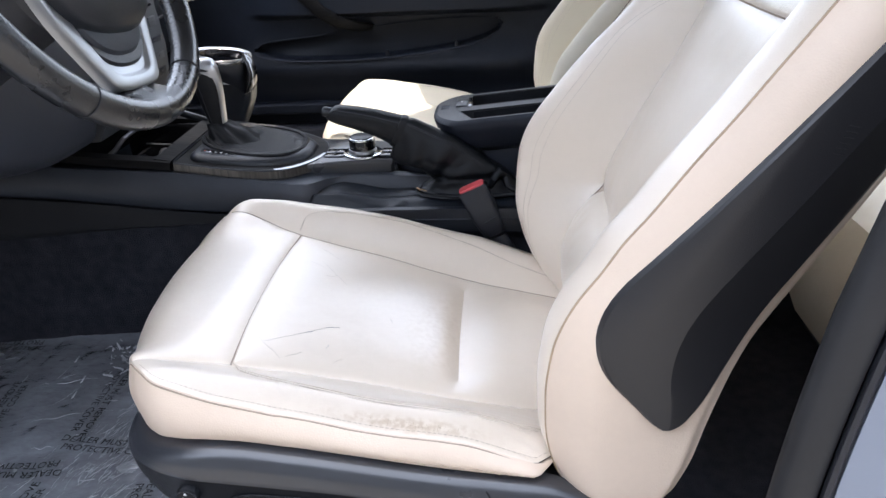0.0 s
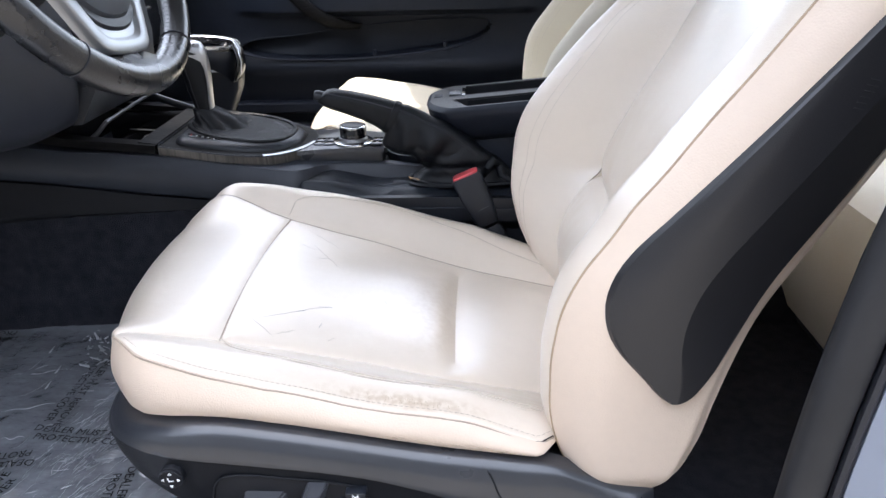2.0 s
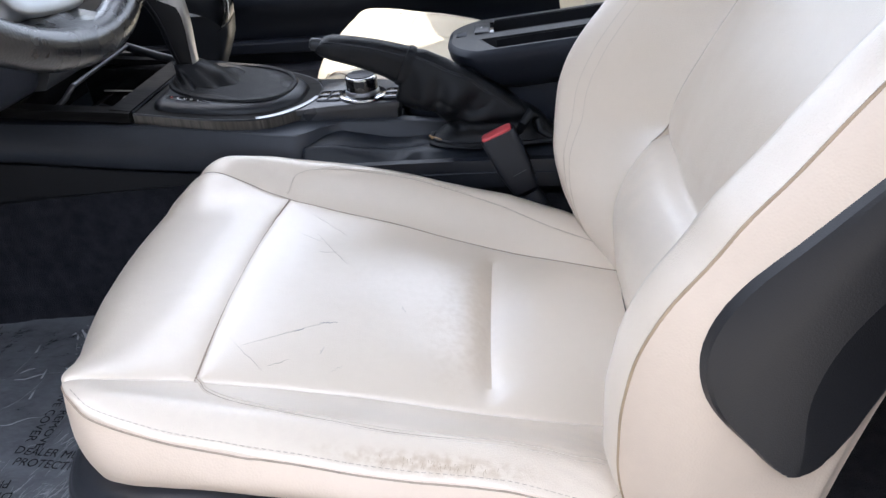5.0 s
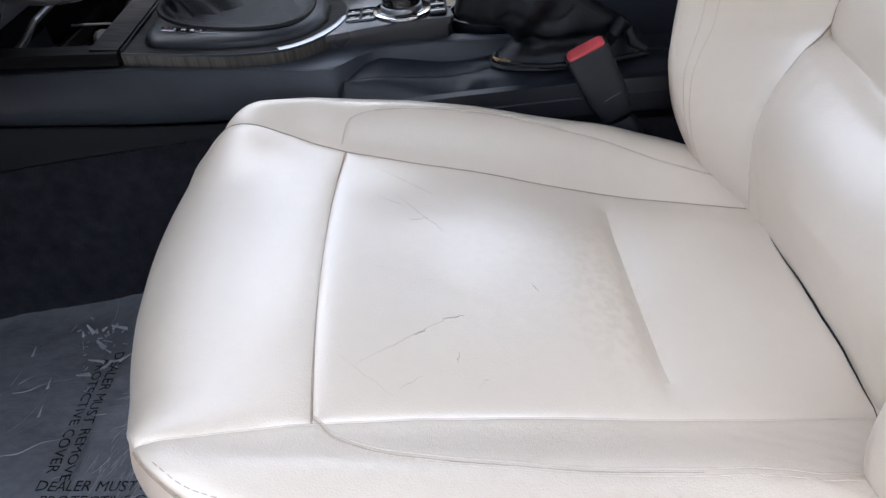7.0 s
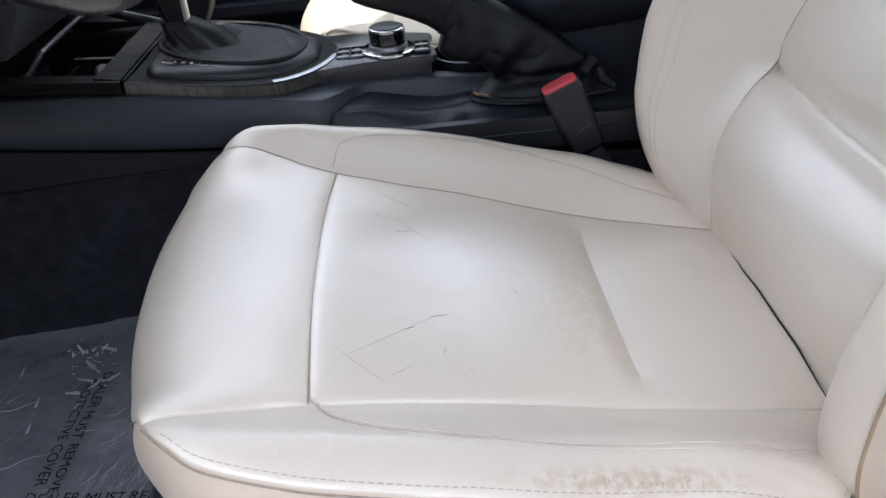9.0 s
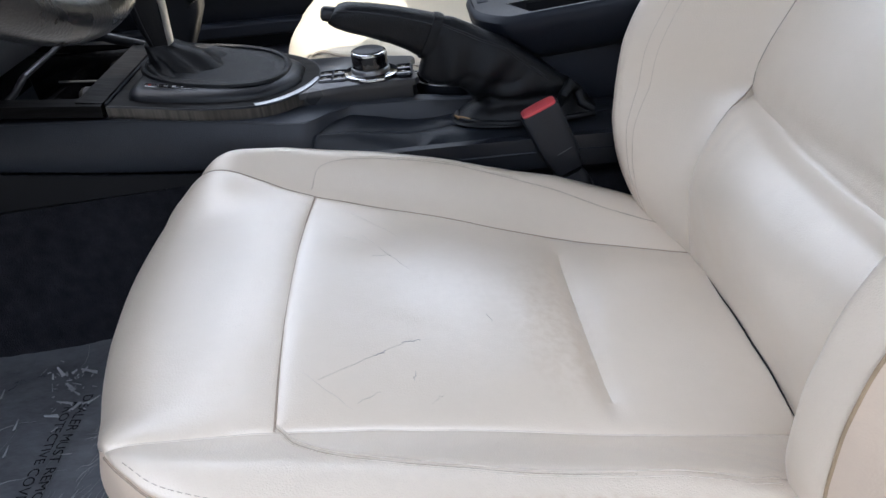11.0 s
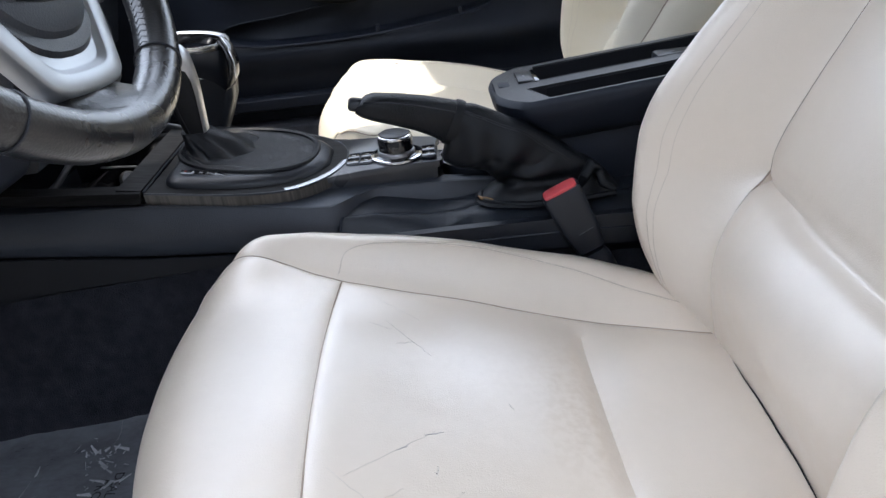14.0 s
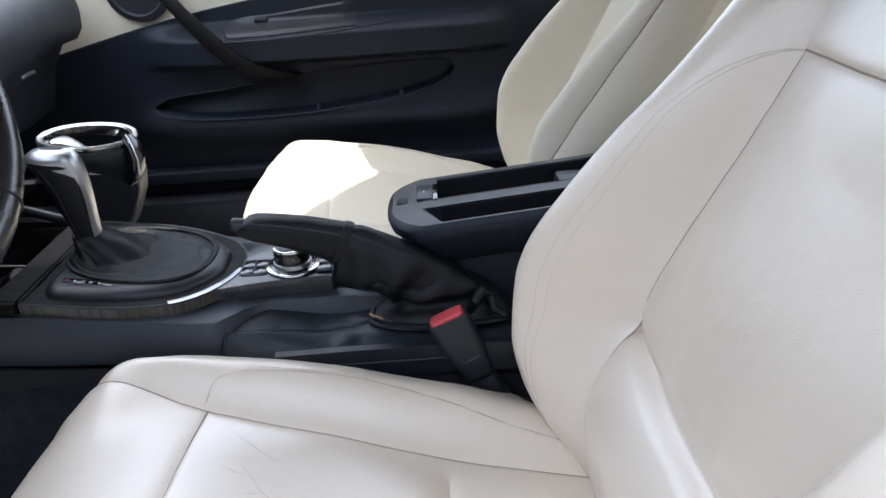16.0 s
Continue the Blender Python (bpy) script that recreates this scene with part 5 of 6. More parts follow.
GRIP = [((0.034, 0.3625), (0.025, 0.3495), 0.270, 0.0115), ((0.038, 0.3655), (0.031, 0.3445), 0.2705, 0.0145), ((0.046, 0.3668), (0.042, 0.3390), 0.2715, 0.0158), ((0.070, 0.3625), (0.062, 0.3310), 0.2750, 0.0165),
        ((0.096, 0.3560), (0.085, 0.3205), 0.2800, 0.0170), ((0.118, 0.3490), (0.101, 0.3110), 0.2840, 0.0170), ((0.1345, 0.3435), (0.1125, 0.3015), 0.2875, 0.0165)]


def upright_ring(top, low, y, w, n=40, p=2.5):
    """A closed section between a top and a low point (x, z), w wide to each side of y."""
    a, b = Vector((top[0], y, top[1])), Vector((low[0], y, low[1]))
    return ellipse((a + b) / 2, (a - b).length / 2, w, (a - b).normalized(), (0, -1, 0), n, p)


part("grip", loft([upright_ring(*q) for q in GRIP]), black_leather, hb, "black leather grip")
part("grip_seam", tube([upright_ring(*q)[6] + Vector((0, -0.0003, 0)) for q in GRIP[1:]], 0.0009, 5), dark_plastic, hb)
part("release_button", loft([ellipse(Vector((0.036, 0.2695, 0.3560)) + Vector((-0.93, -0.05, 0.20)) * h, a, a * 1.1, (0.2, 0, 0.98), (0, 1, 0), 18) for h, a in ((0.0, 0.0070), (0.012, 0.0074), (0.0155, 0.0068), (0.0175, 0.0048))]), black_plastic, hb, "black release button")
part("grip_collar", loft([upright_ring((t[0] + d, t[1] - 0.3 * d + g), (l[0] + d, l[1] - 0.4 * d - g), y, w + g) for t, l, y, w in GRIP[-1:] for d, g in ((-0.002, 0.0), (-0.001, 0.0012), (0.004, 0.0014), (0.0075, 0.0003))]), black_leather, hb)
BOOT_LOW = [(0.115, 0.2995), (0.1115, 0.284), (0.124, 0.2715), (0.149, 0.2665), (0.161, 0.254), (0.1665, 0.243), (0.162, 0.2345), (0.152, 0.2265), (0.143, 0.2215)]
BOOT_TOP = [(0.1395, 0.3405), (0.152, 0.3370), (0.178, 0.3255), (0.207, 0.3070), (0.236, 0.2880), (0.262, 0.2680), (0.284, 0.2480), (0.300, 0.2315), (0.308, 0.2235)]
BOOT_Y = [0.288, 0.288, 0.290, 0.293, 0.297, 0.300, 0.302, 0.303, 0.303]
BOOT_W = [0.0158, 0.0175, 0.0215, 0.0260, 0.0285, 0.0310, 0.0350, 0.0400, 0.0430]
boot_keys = [curve1(list(enumerate(c))) for c in ([p[0] for p in BOOT_LOW], [p[1] for p in BOOT_LOW], [p[0] for p in BOOT_TOP], [p[1] for p in BOOT_TOP], BOOT_Y, BOOT_W)]
rings = []
for k in range(64):
    t = k / 63 * 8
    lx, lz, tx, tz, yc, w = (f(t) for f in boot_keys)
    ring = []
    c = Vector(((lx + tx) / 2, yc, (lz + tz) / 2))
    soft = smooth(0, 1.2, t) * (1 - 0.75 * smooth(6.5, 8, t))
    for i, p in enumerate(upright_ring((tx, tz), (lx, lz), yc, w, 72, 2.3)):
        n = (p - c).normalized()
        side = abs(n.y)
        g = 0.0055 * noise.noise((p.x * 17, p.y * 17 + 3, p.z * 22)) + 0.0014 * noise.noise((p.x * 48, p.y * 48, p.z * 55))
        # pleats that run from the pinched front up towards the grip, and sharp creases over them
        q = (p.x - 0.165) * 0.62 + (p.z - 0.245) * 0.78
        r = -(p.x - 0.165) * 0.78 + (p.z - 0.245) * 0.62
        g += side * 0.0034 * math.sin(70 * math.atan2(r, q + 0.03) / 6) * math.exp(-((q - 0.03) / 0.05) ** 2)
        g -= 0.0026 * math.exp(-((noise.noise((p.x * 15, p.y * 10, p.z * 22 + 5)) + 0.05) / 0.05) ** 2) * side
        g -= 0.0045 * math.exp(-((t - 5.4 - 0.5 * math.sin(i / 72 * 12.6)) / 0.35) ** 2)
        ring.append(p + n * g * soft)
    rings.append(ring)
part("gaiter", loft(rings), black_leather, hb, "creased black leather gaiter", 60)
for d in (8, 9):
    part("gaiter_stitch", tube([r[d] + Vector((0, -0.0004, 0.0003)) for r in rings[2:40]], 0.0005, 5), dark_plastic, hb)
part("gaiter_fold", tube([(0.258, 0.272, 0.236), (0.264, 0.268, 0.250), (0.272, 0.275, 0.258), (0.281, 0.279, 0.250), (0.284, 0.270, 0.238), (0.297, 0.266, 0.231)], [0.004, 0.006, 0.007, 0.006, 0.005, 0.004], 12), black_leather, hb)
part("gaiter_hem", tube([(0.298, 0.265, 0.2275), (0.27, 0.2625, 0.2265), (0.235, 0.2610, 0.2260), (0.20, 0.2635, 0.2255), (0.175, 0.272, 0.2250), (0.157, 0.283, 0.2250), (0.148, 0.294, 0.2255), (0.150, 0.306, 0.2260)], 0.0034, 8), black_leather, hb, "rolled hem of the gaiter")
part("torn_edge", tube([(0.146, 0.2935, 0.2285), (0.150, 0.2885, 0.2270), (0.154, 0.2870, 0.2275), (0.162, 0.2790, 0.2285)], [0.0008, 0.0020, 0.0016, 0.0008], 6), tan_paper, hb, "torn tan edge of the gaiter")
# ---- armrest ----
arm = thing("armrest", (0.34, CENTRE, 0.25), "black plastic centre armrest with two open trays", "armrest")


ARM_Y = 0.364


def arm_z(x, y=ARM_Y):
    return 0.330 + 0.085 * (x - 0.19) + 0.002 * (1 - ((y - ARM_Y) / 0.077) ** 2)


AW = 0.077


def arm_outline(inset):
    pts = []
    for k in range(21):
        t = -1 + 2 * k / 20
        pts.append((0.173 + inset + 0.034 * abs(t) ** 3.2, ARM_Y + (AW - inset) * t))
    return pts + [(0.56 - inset, ARM_Y + AW - inset), (0.56 - inset, ARM_Y - AW + inset)]


rings = []
for inset, dz in ((0.030, -0.058), (0.012, -0.044), (0.003, -0.018), (0.0, -0.006), (0.002, -0.0015), (0.005, 0.0)):
    rings.append([(x + (0.02 if dz < -0.03 else 0), y, arm_z(x, y) + dz) for x, y in arm_outline(inset)])
bm = loft(rings, True, False)
bm.faces.new([v for v in list(bm.verts)[:len(rings[0])]])
# top with two trays sunk in it
WELLS = [(0.231, 0.47, 0.358, 0.424), (0.214, 0.53, 0.296, 0.336)]


def arm_top(u, v):
    x = 0.179 + 0.377 * u
    t = -1 + 2 * v
    y = ARM_Y + (AW - 0.0052) * t
    x = max(x, 0.178 + 0.034 * abs(t) ** 3.2)
    z = arm_z(x, y)
    for a, b, c, d in WELLS:
        cut = 0.02 * (1 - (y - c) / (d - c)) if c < 0.35 else 0
        if a + cut < x < b and c < y < d:
            z -= 0.030
    return Vector((x, y, z))


us = sorted(set(list(np.linspace(0, 1, 40)) + list(np.linspace(0.08, 0.17, 40)) + [(q - 0.179 + e) / 0.377 for w in WELLS for q in w[:2] for e in (-0.0006, 0.0006)]))
vs = sorted(set(list(np.linspace(0, 1, 30)) + [((q + e - ARM_Y) / (AW - 0.0052) + 1) / 2 for w in WELLS for q in w[2:] for e in (-0.0006, 0.0006)]))
part("armrest_body", bm, door_plastic, arm, "", 40)
arm_grey = material("satin_grey_black_plastic", (0.017, 0.0185, 0.0225), 0.36, vary=0.15, vary_scale=10, grain=0.0001, grain_scale=1000)
part("armrest_top", sheet(0, 0, arm_top, us, vs), arm_grey, arm, "satin black armrest top with two trays", 30)
for (a, b, c, d), e in zip(WELLS, (0.0, 0.021)):
    part("tray_liner", slab([(a + e + 0.0015, c + 0.0015, arm_z(a, c) - 0.0290), (b - 0.0015, c + 0.0015, arm_z(b, c) - 0.0290), (b - 0.0015, d - 0.0015, arm_z(b, d) - 0.0290), (a + 0.0015, d - 0.0015, arm_z(a, d) - 0.0290)], (0, 0, 0.0015)), valance_black, arm, "black tray liner")
    part("tray_wall", slab([(a + e, d - 0.0008, arm_z(a, d) - 0.001), (b, d - 0.0008, arm_z(b, d) - 0.001), (b, d - 0.0008, arm_z(b, d) - 0.029), (a + e, d - 0.0008, arm_z(a, d) - 0.029)], (0, -0.001, 0)), valance_black, arm)
part("socket", block((0.184, 0.358, arm_z(0.19) - 0.002), (0.197, 0.378, arm_z(0.19) + 0.0007), 0.0006), door_plastic, arm, "small black socket")
part("latch_button", block((0.207, 0.360, arm_z(0.216) - 0.004), (0.2255, 0.404, arm_z(0.216) + 0.0022), 0.0012), arm_grey, arm, "small grey latch button")
part("latch_slot", block((0.2262, 0.356, arm_z(0.228) - 0.004), (0.2315, 0.406, arm_z(0.228) + 0.0012), 0.0008), gloss_black, arm)
part("latch_mark", block((0.215, 0.380, arm_z(0.216) + 0.0022), (0.2165, 0.384, arm_z(0.216) + 0.0026), 0), white_print, arm)
for a, b, c, d in WELLS:
    cut = 0.02 if c < 0.35 else 0
    part("tray_rim", tube([(a, d, arm_z(a, d)), (a + cut, c, arm_z(a, c)), (b, c, arm_z(b, c))], 0.0009, 5), satin_grey, arm, "pale edge of the tray")
part("armrest_stop", block((0.372, 0.360, arm_z(0.39) - 0.03), (0.42, 0.402, arm_z(0.39) - 0.004), 0.005), black_plastic, arm)
part("armrest_neck", block((0.232, ARM_Y - 0.046, 0.19), (0.54, ARM_Y + 0.07, 0.300), 0.02), door_plastic, arm)

# ---- seat belt buckle ----
bu = thing("seat_belt_buckle", (0.268, 0.245, 0.15), "black seat belt buckle with a red release button", "belt buckle")
TOPM, BOTM = Vector((0.2315, 0.243, 0.248)), Vector((0.271, 0.243, 0.160))
bd = (BOTM - TOPM).normalized()
bs = Vector((-bd.z, 0, bd.x)) * 1
bs = bs if bs.x > 0 else -bs
by = Vector((0, 1, 0))
part("buckle_body", loft([ellipse(TOPM + bd * h, a, b, bs, by, 32, 5) for h, a, b in ((0.0, 0.0205, 0.0115), (0.003, 0.0215, 0.0125), (0.05, 0.0205, 0.0122), (0.078, 0.0165, 0.0105), (0.081, 0.015, 0.009))]), black_plastic, bu, "black buckle housing")
part("release_button", loft([ellipse(TOPM + bd * h - by * 0.0005, a, b, bs, by, 28, 5) for h, a, b in ((0.002, 0.0190, 0.0100), (-0.0022, 0.0188, 0.0098), (-0.0032, 0.0175, 0.0085))]), red_plastic, bu, "red release button")
part("buckle_line", tube([TOPM + bd * 0.054 - by * 0.0124 - bs * 0.004, TOPM + bd * 0.0525 - by * 0.0124 + bs * 0.013], 0.0004, 4), satin_grey, bu)
part("buckle_stalk", loft([ellipse(BOTM + bd * h + Vector((0.004, 0, 0)) * (h / 0.06), a, b, bs, by, 20, 3) for h, a, b in ((-0.01, 0.014, 0.008), (0.0, 0.017, 0.010), (0.02, 0.016, 0.009), (0.06, 0.014, 0.008), (0.12, 0.014, 0.008))]), black_plastic, bu)

# ---- steering wheel ----
W0 = Vector((-0.158, 0.0196, 0.604))
TI = 0.398
fall, across = Vector((math.sin(TI), 0, -math.cos(TI))), Vector((0, 1, 0))
TURN = radians(6)                                   # the wheel is turned a little
dn = fall * math.cos(TURN) - across * math.sin(TURN)      # down along the wheel
rt = across * math.cos(TURN) + fall * math.sin(TURN)      # towards the passenger
nx = Vector((math.cos(TI), 0, math.sin(TI)))        # towards the driver
sw = thing("steering_wheel", W0, "worn black leather steering wheel with silver spokes", "steering wheel")
RIM = 0.180


def wheel_at(a, r, h=0.0):
    """a: degrees from the bottom, towards the passenger."""
    return W0 + dn * (r * math.cos(radians(a))) + rt * (r * math.sin(radians(a))) + nx * h


rings = []
for k in range(120):
    a = 360 * k / 120
    c = wheel_at(a, RIM)
    out = (c - W0).normalized()
    thick = 0.0160 + 0.0022 * math.exp(-((abs((a + 180) % 360 - 180) - 118) / 16) ** 2)
    rings.append([c + out * thick * math.cos(2 * math.pi * j / 16) + nx * thick * 1.05 * math.sin(2 * math.pi * j / 16) for j in range(16)])
bm = bmesh.new()
vs = [[bm.verts.new(p) for p in r] for r in rings]
for i in range(120):
    for j in range(16):
        bm.faces.new((vs[i][j], vs[i][(j + 1) % 16], vs[(i + 1) % 120][(j + 1) % 16], vs[(i + 1) % 120][j]))
rim_ob = part("rim", bm, wheel_leather, sw, "worn black leather rim")
for a in (34, -34, 118, -118):
    c = wheel_at(a, RIM)
    out = (c - W0).normalized()
    part("stitch_ring", tube([c + out * 0.0165 * math.cos(q) + nx * 0.0171 * math.sin(q) for q in np.linspace(0, 2 * math.pi, 25)[:-1]], 0.0008, 5, None, True), dark_plastic, rim_ob)
for k in range(72):
    a = (33 + 80 * (k // 2) / 35) * (1 if k % 2 else -1)
    p = [wheel_at(a + d, RIM - 0.0160 * math.cos(q), 0.0163 * math.sin(q)) for d, q in ((0, 0.25), (0.9, 0.0), (0, -0.25))]
    part("lacing", tube(p, 0.00035, 4), dark_plastic, rim_ob)
def on_wheel(r, d, h):
    return W0 + rt * r + dn * d + nx * h


hub = [(0.090, 0.097, -0.020), (0.090, 0.097, 0.012), (0.087, 0.093, 0.020), (0.080, 0.083, 0.028), (0.062, 0.062, 0.036), (0.03, 0.03, 0.041), (0.002, 0.002, 0.042)]
part("airbag_cover", loft([ellipse(W0 + nx * h, a, b, rt, dn, 64, 2.5) for a, b, h in hub]), black_plastic, sw, "black airbag cover")
part("cover_ring", loft([ellipse(on_wheel(0, 0.058, h), a, b, rt, dn, 44, 2.4) for a, b, h in ((0.064, 0.0700, -0.012), (0.064, 0.0700, -0.002), (0.061, 0.067, 0.001))]), black_plastic, sw)
part("lower_cover", loft([ellipse(on_wheel(0, 0.056, h), a, b, rt, dn, 44, 2.4) for a, b, h in ((0.060, 0.060, -0.01), (0.060, 0.062, -0.001), (0.057, 0.058, 0.005), (0.044, 0.044, 0.010), (0.02, 0.02, 0.012), (0.002, 0.002, 0.0125))]), soft_black, sw, "grey-black lower cover")
ARM_OUT = [(0.089, 0.030), (0.080, 0.075), (0.064, 0.110), (0.050, 0.136), (0.042, 0.146), (0.028, 0.1505), (0.0, 0.152)]
ARM_IN = [(0.054, 0.030), (0.046, 0.068), (0.038, 0.092), (0.030, 0.110), (0.024, 0.1205), (0.013, 0.1250), (0.0, 0.1255)]


def half_spoke(s):
    rg = []
    for k in range(25):
        q = k / 4
        a, b, c, d = (curve1([(n, p[e]) for n, p in enumerate(line)])(q) for line in (ARM_OUT, ARM_IN) for e in (0, 1))
        rise = 0.001 + 0.004 * (0.15 - b) / 0.12
        rg.append([on_wheel(s * (a + (c - a) * f), b + (d - b) * f, rise + h) for f, h in ((0, -0.014), (0, -0.002), (0.04, -0.0003), (0.10, 0.0003), (0.45, 0.0006), (0.50, 0.0), (0.62, -0.0026), (0.68, -0.003), (1.0, -0.003), (1.0, -0.014))])
    return rg


full_spoke = half_spoke(1) + half_spoke(-1)[-2::-1]
part("silver_spoke", loft(full_spoke), spoke_silver, sw, "satin silver lower spoke", 50)
part("spoke_foot", loft([[on_wheel(-w, d, -0.012), on_wheel(-w * 0.8, d, h), on_wheel(0, d, h + 0.002), on_wheel(w * 0.8, d, h), on_wheel(w, d, -0.012)] for d, w, h in ((0.146, 0.030, -0.006), (0.152, 0.040, -0.003), (0.158, 0.052, 0.001), (0.164, 0.066, 0.007), (0.172, 0.086, 0.0125))]), wheel_leather, sw)
for s in (-1, 1):
    part("side_spoke", loft([ellipse(on_wheel(s * r, -0.008, h), w, 0.009, dn, nx, 20, 3.5) for r, w, h in ((0.07, 0.034, 0.004), (0.11, 0.026, 0.004), (0.15, 0.028, 0.0), (0.172, 0.036, -0.002))]), soft_black, sw)
part("column", loft([ellipse(W0 - nx * h + Vector((0, 0, -0.01)), a, b, rt, dn, 24, 3) for h, a, b in ((0.02, 0.055, 0.05), (0.06, 0.062, 0.058), (0.14, 0.07, 0.07), (0.24, 0.075, 0.085))]), dark_plastic, sw)

# ---- dashboard ----
dash = thing("dashboard", (-0.5, 0.4, 0.3), "black grained dashboard with centre stack and glovebox", "dashboard")


def dash_profile(y):
    """Outline of the dashboard in (x, z) at a place across the car."""
    face = -0.335 - 0.085 * smooth(0.50, 1.0, y)
    return [(-0.86, 0.55), (-0.62, 0.575), (face - 0.10, 0.575), (face - 0.03, 0.560), (face - 0.004, 0.535), (face, 0.500), (face - 0.004, 0.470), (face - 0.018, 0.450), (face - 0.05, 0.440), (face - 0.075, 0.40), (face - 0.10, 0.32), (face - 0.16, 0.285), (-0.86, 0.28)]


part("dash_pad", loft([[Vector((x, y, z)) for x, z in dash_profile(y)] for y in np.linspace(0.26, 1.035, 40)]), soft_black, dash, "grained soft dash pad", 55)
part("glovebox_catch", tube([(-0.472, 0.86, 0.412), (-0.466, 0.885, 0.416), (-0.474, 0.91, 0.413)], 0.004, 6), silver, dash, "small metal catch")
low_keys = [(-0.86, 0.62), (-0.45, 0.64), (-0.37, 0.625), (-0.325, 0.585), (-0.312, 0.52), (-0.312, 0.45), (-0.320, 0.38), (-0.328, 0.340), (-0.340, 0.320), (-0.371, 0.308), (-0.452, 0.296), (-0.52, 0.279), (-0.86, 0.24)]
low_x, low_z = (curve1([(k, q[e]) for k, q in enumerate(low_keys)]) for e in (0, 1))
climb = curve1([(-0.38, 0.115), (-0.2, 0.088), (-0.1, 0.064), (0.0, 0.042), (0.1, 0.021), (0.2, 0.002), (0.32, 0.0)])
part("knee_panel", loft([[Vector((low_x(k / 5) - 0.10 * smooth(0.275, 0.315, y) ** 2 - 0.05 * smooth(0.0, -0.36, y), y, low_z(k / 5) + climb(y) * smooth(0.50, 0.335, low_z(k / 5)))) for k in range(61)] for y in [-0.38 + 0.03 * k for k in range(21)] + [0.235, 0.25, 0.262, 0.272, 0.28, 0.288, 0.296, 0.304, 0.312]]), knee_plastic, dash, "dark knee panel", 70)
stack_prof = [(-0.62, 0.60), (-0.325, 0.585), (-0.312, 0.50), (-0.305, 0.42), (-0.310, 0.36), (-0.340, 0.312), (-0.62, 0.30)]
part("radio_fascia", loft([[Vector((x, y, z)) for x, z in stack_prof] for y in np.linspace(0.300, 0.520, 8)]), fascia, dash, "grey-black centre stack", 30)
part("disc_slot", block((-0.314, 0.285, 0.484), (-0.3065, 0.50, 0.489), 0.001), gloss_black, dash, "long disc slot")
for r, (z, h, n) in enumerate(((0.452, 0.016, 8), (0.426, 0.010, 4), (0.398, 0.012, 6), (0.372, 0.012, 6))):
    for c in range(n):
        w = 0.232 / n
        y = 0.276 + w * c
        x = -0.3058 - 0.0008 * abs(z + h / 2 - 0.42) / 0.01
        key = part("stack_key", block((x - 0.006, y, z), (x + 0.0022, y + w - 0.002, z + h), 0.0015), fascia if r % 2 == 0 else black_plastic, dash)
        part("key_mark", block((x + 0.0022, y + w * 0.42, z + h * 0.42), (x + 0.0025, y + w * 0.60, z + h * 0.56), 0), satin_grey, key)
part("footwell_side", loft([[(-0.86, 0.20, 0.0), (-0.53, 0.236, 0.0), (-0.452, 0.239, 0.187), (-0.476, 0.236, 0.222), (-0.522, 0.230, 0.272), (-0.86, 0.19, 0.30)], [(-0.86, 0.27, 0.0), (-0.53, 0.27, 0.0), (-0.452, 0.27, 0.187), (-0.476, 0.27, 0.222), (-0.522, 0.27, 0.272), (-0.86, 0.27, 0.30)]]), knee_plastic, dash)

# ---- fold-out cup holder ----
ch = thing("cup_holder", (-0.20, 0.50, 0.33), "chrome-rimmed fold-out cup holder on the dash", "cup holder")
CC = Vector((-0.2115, 0.504, 0.398))


def holder_point(phi, r, dz):
    return CC + Vector((r * math.cos(radians(phi)), r * 0.98 * math.sin(radians(phi)), dz - 0.10 * r * math.cos(radians(phi))))


part("holder_ring", loft([ellipse(CC + Vector((0, 0, z)), r, r * 0.98, (1, 0, -0.10), (0, 1, 0), 56) for r, z in ((0.0580, -0.010), (0.0590, -0.003), (0.0575, 0.0), (0.0500, 0.0), (0.0490, -0.004), (0.0485, -0.013), (0.0575, -0.013))], True, False), gloss_black, ch, "black ring")
part("chrome_rim", loft([ellipse(CC + Vector((0, 0, z)), r, r * 0.98, (1, 0, -0.10), (0, 1, 0), 72) for r, z in ((0.0592, -0.0025), (0.0596, 0.0005), (0.0580, 0.0022), (0.0530, 0.0016), (0.0515, 0.0002))], True, False), satin_chrome, ch, "chrome rim")
apron = curve1([(-165, 0.012), (-120, 0.020), (-80, 0.030), (-50, 0.040), (-30, 0.052), (-15, 0.064), (0, 0.066), (14, 0.058)])
part("holder_front", sheet(46, 12, lambda u, v: holder_point(-165 + 179 * u, 0.0578 + 0.003 * math.sin(math.pi * v) - 0.010 * v * v, -0.002 - apron(-165 + 179 * u) * v)), black_plastic, ch, "curved black front")
part("holder_arm", loft([ellipse(p, a, b, (0.25, 0.97, 0), (0.8, -0.2, 0.5), 24, 2.4) for p, a, b in (((-0.158, 0.492, 0.397), 0.010, 0.004), ((-0.150, 0.487, 0.388), 0.012, 0.005), ((-0.1465, 0.483, 0.370), 0.013, 0.006), ((-0.149, 0.481, 0.352), 0.012, 0.006), ((-0.157, 0.481, 0.338), 0.010, 0.006), ((-0.167, 0.482, 0.331), 0.006, 0.004))]), gloss_black, ch, "gloss black arm")
part("chrome_line", tube([(-0.156, 0.484, 0.401), (-0.1475, 0.476, 0.389), (-0.1430, 0.472, 0.370), (-0.1450, 0.470, 0.352), (-0.1490, 0.470, 0.344)], [0.0016, 0.0013, 0.0011, 0.0010, 0.0006], 8), satin_chrome, ch, "thin chrome line")
